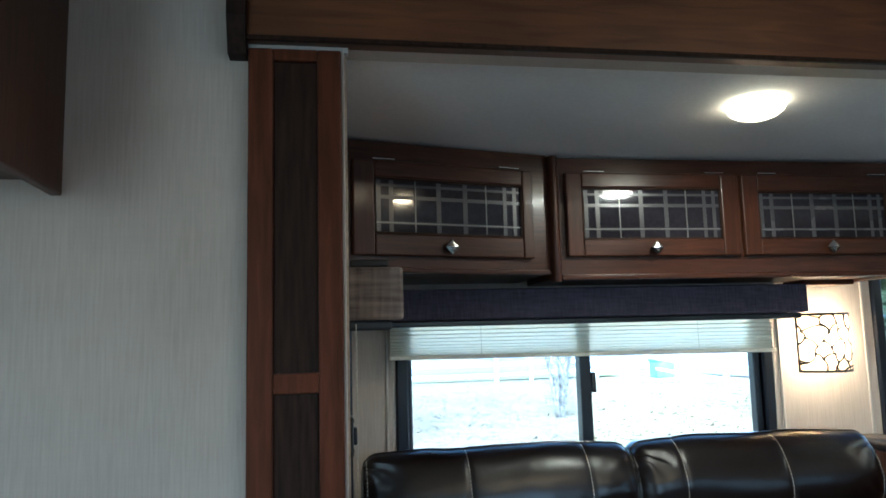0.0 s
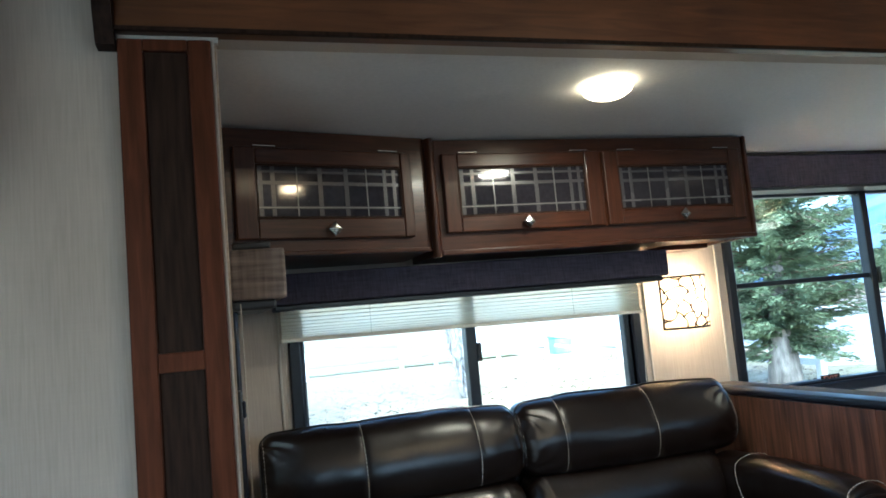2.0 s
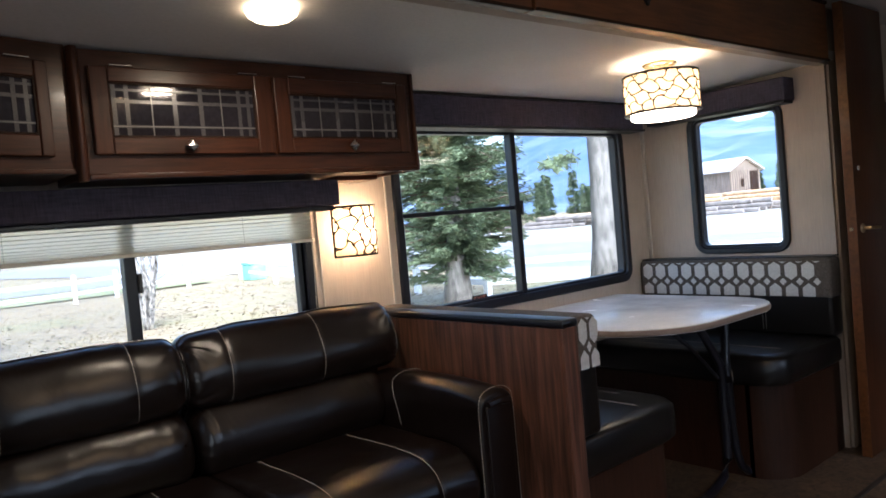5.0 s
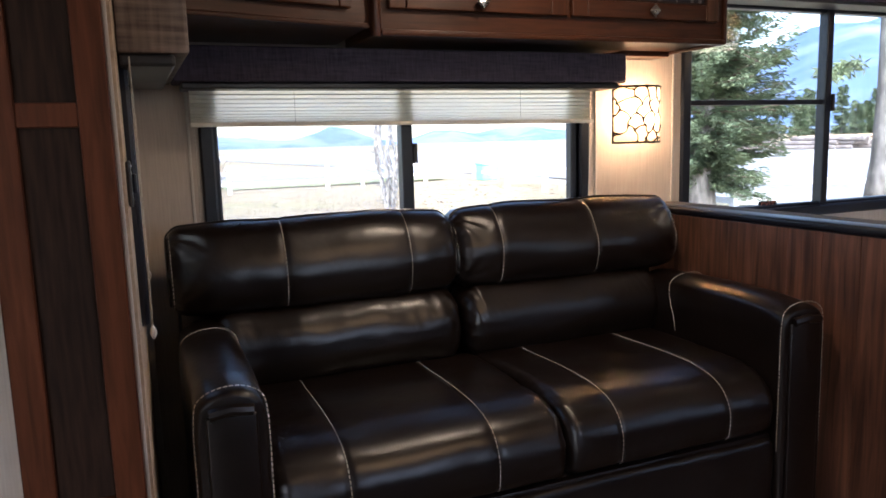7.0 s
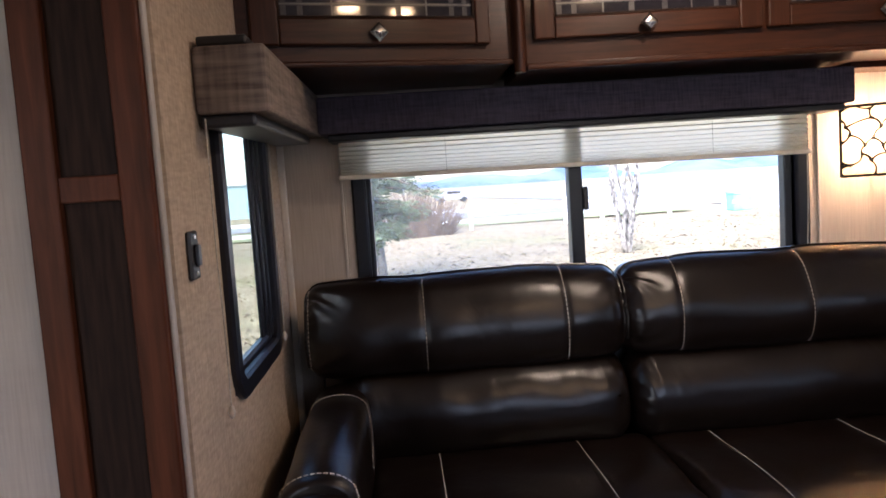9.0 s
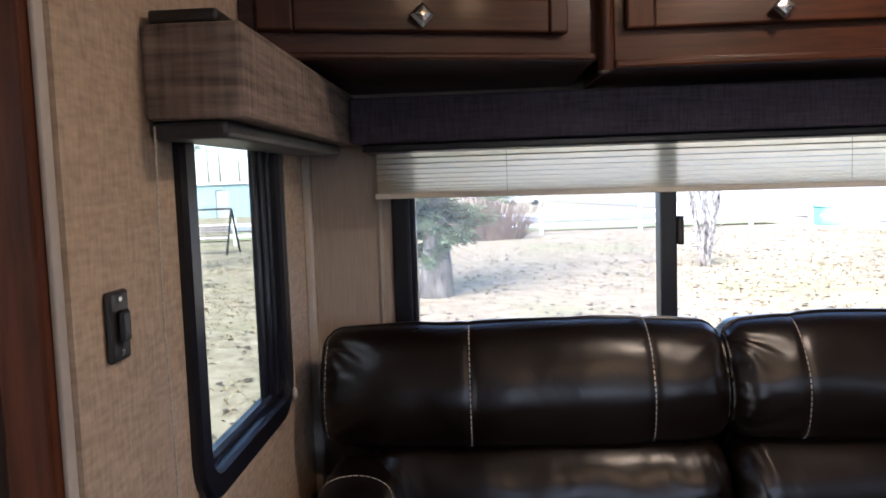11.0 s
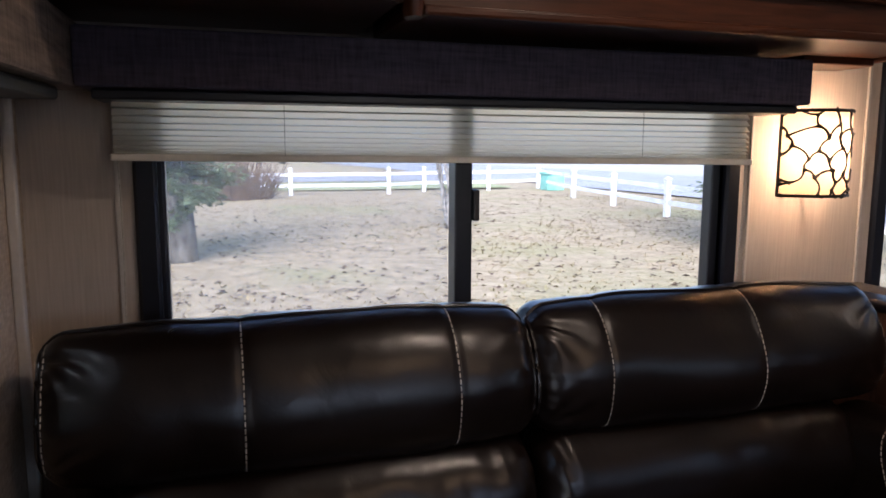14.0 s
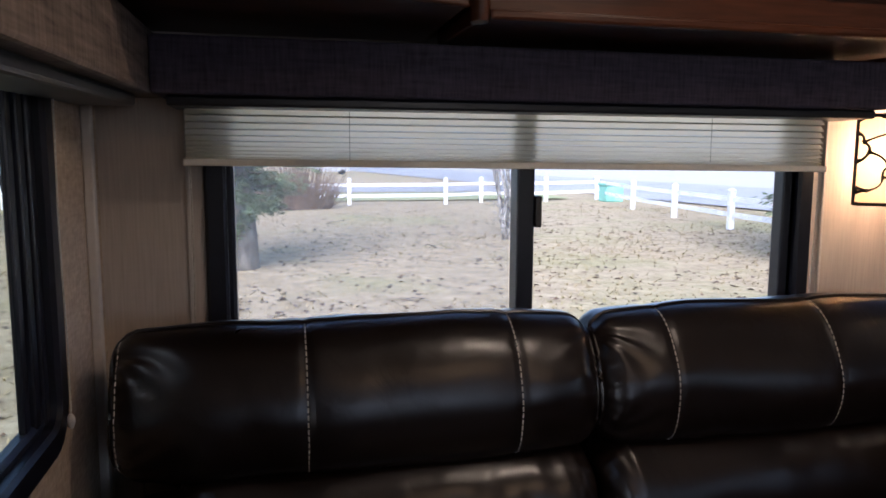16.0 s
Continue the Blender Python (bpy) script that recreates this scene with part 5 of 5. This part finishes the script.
def conifer(name, x, y, height, spread, first, trunk_r, seed, label, whorls=34, twigs=9, crown_top=True, lean=0.0, sprig=1.0):
    """A tapered trunk, drooping limbs in whorls, and sprigs of needles along them."""
    rnd = random.Random(seed)
    th = thing(name, (x, y, GZ), label, "tree", "trees")
    part("trunk", tube([(x + lean * k / 10 + 0.03 * math.sin(k * 1.3 + seed), y + 0.03 * math.cos(k * 1.7), GZ - 0.1 + height * k / 10) for k in range(11)], lambda t: trunk_r * (1.28 - 0.28 * min(t * 14, 1)) * (1 - 0.93 * t), 14), BARK, th, "", True, 180)
    vs, fs = [], []
    limbs = bmesh.new()
    for w in range(whorls):
        t = w / whorls
        z = GZ + first + (height - first) * t
        reach = spread * (1 - t) ** 0.8 * (0.55 + 0.45 * min(1, t * 6)) + 0.15
        for b in range(7 if reach > 0.5 else 5):
            a = rnd.uniform(0, 2 * math.pi)
            ln = reach * rnd.uniform(0.6, 1.12)
            droop = rnd.uniform(0.0, 0.6)
            base = Vector((x + lean * t, y, z + rnd.uniform(-0.3, 0.3)))
            dx, dy = math.cos(a), math.sin(a)
            limb = []
            for k in range(7):
                f = k / 6
                limb.append(base + Vector((dx * ln * f, dy * ln * f, 0.12 * ln * f - droop * ln * f * f + 0.18 * ln * f ** 4)))
            tube([limb[0], limb[3], limb[6]], lambda q, r=0.012 + 0.012 * reach: r * (1 - 0.8 * q), 4, limbs)
            for k in range(1, 7):
                for q in range(twigs + (6 if k < 4 else 0)):
                    o = limb[k - 1].lerp(limb[k], rnd.random()) + Vector((rnd.uniform(-1, 1), rnd.uniform(-1, 1), rnd.uniform(-0.8, 0.8))) * 0.11
                    side = rnd.uniform(-1, 1)
                    sz = (0.13 + 0.17 * rnd.random()) * sprig * (1.1 - 0.35 * k / 6)
                    da = a + side * 1.2
                    d = Vector((math.cos(da), math.sin(da), rnd.uniform(-0.55, 0.15))).normalized() * sz
                    u = d.cross(Vector((rnd.uniform(-1, 1), rnd.uniform(-1, 1), 1))).normalized() * sz * 0.085
                    for tw in range(3):
                        uu = u if tw == 0 else (u.cross(d).normalized() * sz * 0.075 if tw == 1 else (u + u.cross(d).normalized() * sz * 0.07))
                        n0 = len(vs)
                        vs.extend([o - uu * 0.3, o + d * 0.5 + uu, o + d, o + d * 0.5 - uu])
                        fs.append((n0, n0 + 1, n0 + 2, n0 + 3))
    part("limbs", limbs, TWIG, th)
    me = bpy.data.meshes.new("crown")
    me.from_pydata([v - Vector(th.location) for v in vs], [], fs)
    me.materials.append(NEEDLES)
    cr = new("crown", me)
    cr.parent = th
    return th


conifer("spruce_tree", 11.2, 12.6, 9.5, 2.15, 1.0, 0.30, 11, "dense green spruce with drooping boughs beside the fence", whorls=52, twigs=46, sprig=0.8)
conifer("spruce_tree", -0.28, 14.5, 10.0, 1.8, 1.05, 0.29, 12, "green spruce with a pale grey trunk on the lawn", whorls=38, twigs=24, sprig=0.8)
conifer("pine_tree", 13.15, 9.9, 14.0, 1.6, 4.9, 0.305, 13, "tall grey-barked conifer trunk with few low boughs", whorls=22, twigs=7, lean=0.4)
stub = bpy.data.objects["pine_tree"]
br = bmesh.new()
for k in range(60):
    a, rr = rl.uniform(0, 6.28), rl.random()
    o = Vector((12.93 - 0.9 * rr, 10.3 + 0.2 * math.sin(a), GZ + 3.19 - 0.2 * rr + rl.uniform(-0.12, 0.12)))
    for q in range(5):
        d = Vector((rl.uniform(-1, 0.4), rl.uniform(-0.6, 0.6), rl.uniform(-0.6, 0.3))).normalized() * 0.22
        u = d.cross(Vector((rl.uniform(-1, 1), 1, 0.3))).normalized() * 0.025
        br.faces.new([br.verts.new(p) for p in (o, o + d * 0.5 + u, o + d, o + d * 0.5 - u)])
part("low_bough", br, NEEDLES, stub, "single green bough")
FAR = [(78, 70, 9), (84, 74, 11), (88, 70, 8), (95, 78, 12), (72, 74, 8), (103, 80, 9), (110, 84, 12), (66, 82, 9), (122, 56, 10), (126, 62, 9)]
for k, (x, y, h) in enumerate(FAR):
    conifer("far_conifer", x, y, h * 0.72, h * 0.13, 0.8, 0.2, 30 + k, "distant dark green conifer beyond the road", whorls=16, twigs=3, sprig=3.0)

# bare ornamental tree with several stems
bt = thing("bare_tree", (6.02, 18.4, GZ), "small bare tree with several pale twisting stems", "tree", "trees")
rb = random.Random(8)
for k in range(8):
    a = k * 0.785
    pts = [(6.02 + 0.05 * math.cos(a), 18.4 + 0.05 * math.sin(a), GZ - 0.05)]
    for q in range(1, 13):
        rr = 0.05 + 0.24 * min(q / 5, 1) + 0.006 * q
        pts.append((6.02 + rr * math.cos(a + 0.35 * math.sin(q * 0.9 + k)), 18.4 + rr * math.sin(a + 0.35 * math.sin(q * 0.8 + k)), GZ + 0.32 * q))
    part("stem", tube(pts, lambda t: 0.052 * (1 - 0.3 * t), 7), DARK_BARK, bt, "", True, 180)
tw = bmesh.new()
for k in range(150):
    a, h = rb.uniform(0, 6.28), rb.uniform(0.4, 3.8)
    r0 = 0.2 + 0.05 * h
    p = Vector((6.02 + r0 * math.cos(a), 18.4 + r0 * math.sin(a), GZ + h))
    d = Vector((math.cos(a + rb.uniform(-1, 1)), math.sin(a + rb.uniform(-1, 1)), rb.uniform(-0.3, 0.9))) * rb.uniform(0.12, 0.4)
    tube([p, p + d * 0.5 + Vector((0, 0, 0.02)), p + d], lambda t: 0.012 * (1 - 0.7 * t), 4, tw)
part("twigs", tw, DARK_BARK, bt)

sh = bmesh.new()
for k in range(520):
    a, rr = rb.uniform(0, 6.28), rb.random() ** 0.6
    x, y = 1.0 + 1.5 * rr * math.cos(a), 30.2 + 0.9 * rr * math.sin(a)
    p = Vector((x, y, GZ))
    top = Vector((1.0 + (x - 1.0) * 1.5 + rb.uniform(-0.3, 0.3), 30.2 + (y - 30.2) * 1.3, GZ + rb.uniform(1.0, 2.5) * (1.1 - 0.5 * rr)))
    tube([p, p.lerp(top, 0.5) + Vector((rb.uniform(-0.15, 0.15), 0, 0)), top], lambda t: 0.022 * (1 - 0.7 * t), 3, sh)
solid("bare_shrub", sh, TWIG, "leafless brown shrub in front of the fence", "shrub", kind="stuff")

# things on and beyond the lawn
gbn = thing("storage_bin", (16.0, 33.2, GZ), "pale green plastic bin by the fence corner", "bin")
part("bin_body", box(15.55, 16.45, 32.8, 33.6, GZ, GZ + 0.75, 0.05), GREEN_BIN, gbn)
part("lid", box(15.5, 16.5, 32.75, 33.65, GZ + 0.76, GZ + 0.86, 0.03), GREEN_BIN, gbn)

conifer("pine_tree", -8.1, 21.0, 14.0, 1.8, 3.3, 0.30, 14, "tall conifer with a bare grey trunk near the picnic table", whorls=20, twigs=8)
pic = thing("picnic_table", (-6.9, 16.6, GZ), "pale picnic table with benches on bent dark metal legs", "picnic table")
for k in range(5):
    part("top_board", box(-7.85, -5.95, 16.26 + k * 0.145, 16.395 + k * 0.145, GZ + 0.71, GZ + 0.75, 0.008), FENCE_WHITE, pic)
for y0 in (15.80, 17.14):
    part("bench_board", box(-7.85, -5.95, y0, y0 + 0.26, GZ + 0.42, GZ + 0.46, 0.008), FENCE_WHITE, pic)
for x in (-7.5, -6.3):
    part("leg", tube([(x, 15.85, GZ + 0.42), (x, 15.9, GZ + 0.04), (x, 16.2, GZ + 0.02), (x, 17.0, GZ + 0.02), (x, 17.3, GZ + 0.04), (x, 17.35, GZ + 0.42)], 0.03, 7), IRON, pic)
    part("strut", tube([(x, 16.2, GZ + 0.03), (x, 16.35, GZ + 0.71)], 0.03, 7), IRON, pic)
    part("strut", tube([(x, 17.0, GZ + 0.03), (x, 16.85, GZ + 0.71)], 0.03, 7), IRON, pic)

swb = thing("garden_swing", (-9.1, 27.0, GZ), "dark metal garden swing seat on the lawn", "swing seat")
for x in (-10.3, -8.3):
    for s in (-1, 1):
        part("leg", tube([(x, 27.0, GZ + 1.65), (x, 27.0 + s * 0.75, GZ)], 0.04, 7), IRON, swb)
part("top_rail", tube([(-10.3, 27.0, GZ + 1.65), (-8.3, 27.0, GZ + 1.65)], 0.04, 7), IRON, swb)
for k in range(4):
    part("back_slat", box(-10.1, -8.5, 27.22 + 0.02 * k, 27.26 + 0.02 * k, GZ + 0.62 + 0.11 * k, GZ + 0.70 + 0.11 * k, 0.01), BARN_WOOD, swb)
    part("seat_slat", box(-10.1, -8.5, 26.75 + 0.12 * k, 26.85 + 0.12 * k, GZ + 0.52, GZ + 0.56, 0.01), BARN_WOOD, swb)

sh2 = thing("blue_building", (-27, 80, GZ), "long pale blue flat-roofed building far behind the lawn", "building")
part("wall", holed_wall("y", 80, 80.3, (-50, -12), (GZ, GZ + 3.6), [(-27.5, -26.0, GZ, GZ + 3.0)]), BLUE_WALL, sh2)
part("side_wall", box(-50, -12, 80.3, 88, GZ, GZ + 3.55), BLUE_WALL, sh2)
part("roof", box(-50.4, -11.6, 79.7, 88.4, GZ + 3.6, GZ + 3.85), BARN_ROOF, sh2)
part("door", box(-27.45, -26.05, 80.12, 80.2, GZ, GZ + 2.95), CAR_PAINT, sh2)
for k, x in enumerate((-36, -33, -31.5, -29, -23)):
    bp2 = thing("bare_tree", (x, 93, GZ), "distant bare tree behind the blue building", "tree", "distant bare trunks")
    part("trunk", tube([(x, 93, GZ), (x + 0.2, 93, GZ + 4), (x + 0.1, 93, GZ + 8 + k % 3)], lambda t: 0.22 * (1 - 0.8 * t), 6), BARK, bp2)

# barn and timber yard across the road
barn = thing("barn", (97.5, 50.5, GZ), "weathered grey wooden barn with a pale metal roof", "barn")
BXM = pose(98.0, 50.0, GZ, 0, 0, -8) @ Matrix.Translation((-97.5, -47.0, 0))


def barn_part(name, bm, material, label=""):
    bmesh.ops.transform(bm, matrix=Matrix.Translation((0, 0, 0)) @ BXM, verts=bm.verts)
    return part(name, bm, material, barn, label)


gable = [(94.2, 0), (100.8, 0), (100.8, 5.5), (97.5, 7.0), (94.2, 5.5)]
barn_part("wall", loft([[(x, y, z) for x, z in gable] for y in (47.0, 57.0)]), BARN_WOOD, "weathered vertical boards")
for s in (-1, 1):
    barn_part("roof", loft([[(x, y, z) for x, z in ((97.5, 7.05), (97.5 + s * 3.9, 5.25), (97.5 + s * 3.9, 5.40), (97.5, 7.22))] for y in (46.5, 57.5)]), BARN_ROOF, "pale metal roof slope")
barn_part("door", box(98.6, 100.2, 46.9, 46.99, 0, 5.2), INSET, "dark doorway")
barn_part("window", box(96.4, 97.1, 46.9, 46.99, 3.1, 4.2), INSET)
for k in range(14):
    barn_part("board", box(94.25 + k * 0.47, 94.28 + k * 0.47, 46.95, 46.999, 0, 5.4), INSET)

ranch = thing("ranch_fence", (73, 52, GZ), "weathered brown post-and-rail fence before the timber yard", "fence")
for k in range(14):
    fx, fy = 62 + 22 * k / 13, 66 - 26 * k / 13
    part("post", box(fx - 0.09, fx + 0.09, fy - 0.09, fy + 0.09, GZ, GZ + 1.5, 0.02), BARN_WOOD, ranch)
for z in (GZ + 0.65, GZ + 1.25):
    part("rail", tube([(62, 66, z), (73, 53, z + 0.03), (84, 40, z)], 0.07, 6), BARN_WOOD, ranch)
rg = random.Random(21)
for name, x0, y0, ang, n, lays, r, ln, mt, lab in (
    ("timber_stack", 78, 62, 45, 26, 3, 0.27, 6, LUMBER, "stack of orange sawn timber across the road"),
    ("timber_stack", 86, 50, 32, 28, 5, 0.27, 6, LUMBER, "stack of orange sawn timber across the road"),
    ("timber_stack", 92, 43, 26, 26, 5, 0.28, 6, LUMBER, "stack of orange sawn timber across the road"),
    ("log_pile", 81, 43, 28, 26, 3, 0.27, 7, LOG_GREY, "pile of grey logs across the road"),
    ("log_pile", 70, 58, 40, 22, 3, 0.26, 6, LOG_GREY, "pile of grey logs across the road"),
    ("log_pile", 64, 70, 48, 20, 4, 0.30, 6, LOG_GREY, "pile of grey logs across the road"),
):
    pb = bmesh.new()
    m = pose(x0, y0, GZ, 0, 0, ang - 24)
    for j in range(lays):
        for i in range(n - j):
            if j and noise.noise(Vector((i * 0.23, x0, 1.5))) * 1.6 + 0.45 < j / lays:
                continue
            cx, cz = (i - (n - j) / 2) * 2 * r * 1.02, r + j * r * 1.75
            o = rg.uniform(-2.6, 2.6)
            tube([m @ Vector((cx, -ln / 2 + o, cz)), m @ Vector((cx, ln / 2 + o, cz))], r * rg.uniform(0.65, 1.05), 7, pb)
    solid(name, pb, mt, lab, "timber", group="timber yard", kind="stuff")


def car(x, y, turn, paint, label):
    th = thing("parked_car", (x, y, GZ), label, "car", "parked cars")
    m = pose(x, y, GZ, 0, 0, turn)

    def put(bm):
        bmesh.ops.transform(bm, matrix=m, verts=bm.verts)
        return bm
    prof = [(-2.2, 0.35), (-2.25, 0.8), (-1.9, 0.95), (-1.2, 1.0), (-0.6, 1.5), (0.9, 1.52), (1.5, 1.02), (2.2, 0.95), (2.25, 0.4)]
    part("body", put(loft([[(a, b * k, c) for a, c in prof] for b, k in ((-0.85, 1), (-0.8, 1), (0.8, 1), (0.85, 1))])), paint, th)
    part("window", put(box(-0.75, 1.0, -0.86, 0.86, 1.05, 1.42, 0.05)), FRAME, th)
    for wx in (-1.4, 1.4):
        for wy in (-0.8, 0.8):
            part("wheel", put(tube([(wx, wy - 0.1, 0.33), (wx, wy + 0.1, 0.33)], 0.33, 14)), TYRE, th)


car(7.0, 92.0, 5, CAR_PAINT, "dark grey car parked on the far road")

# hills with old snow behind the yard
hv, hf = [], []
NA, NR = 120, 14
for i in range(NA + 1):
    az = radians(-75 + 190 * i / NA)
    for j in range(NR + 1):
        f = j / NR
        d = 900 + 2200 * f
        crest = 330 + 140 * noise.noise(Vector((az * 2.2, 0.3, 2))) + 60 * noise.noise(Vector((az * 7, 4, 1)))
        crest *= 0.10 + 0.90 * min(max((math.degrees(az) - 34) / 14, 0), 1)
        h = crest * f ** 1.25 + 60 * f * noise.noise(Vector((az * 14, f * 5, 7))) + 22 * f * noise.noise(Vector((az * 40, f * 14, 3)))
        hv.append((d * math.sin(az), d * math.cos(az), GZ - 3 + max(h, 0)))
for i in range(NA):
    for j in range(NR):
        a = i * (NR + 1) + j
        hf.append((a, a + 1, a + NR + 2, a + NR + 1))
hm = bpy.data.meshes.new("hills")
hm.from_pydata(hv, [], hf)
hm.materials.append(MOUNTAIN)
for p in hm.polygons:
    p.use_smooth = True
tagged(new("backdrop_hills", hm), "mountains with old snow, distance haze painted in as blue", kind="structure")
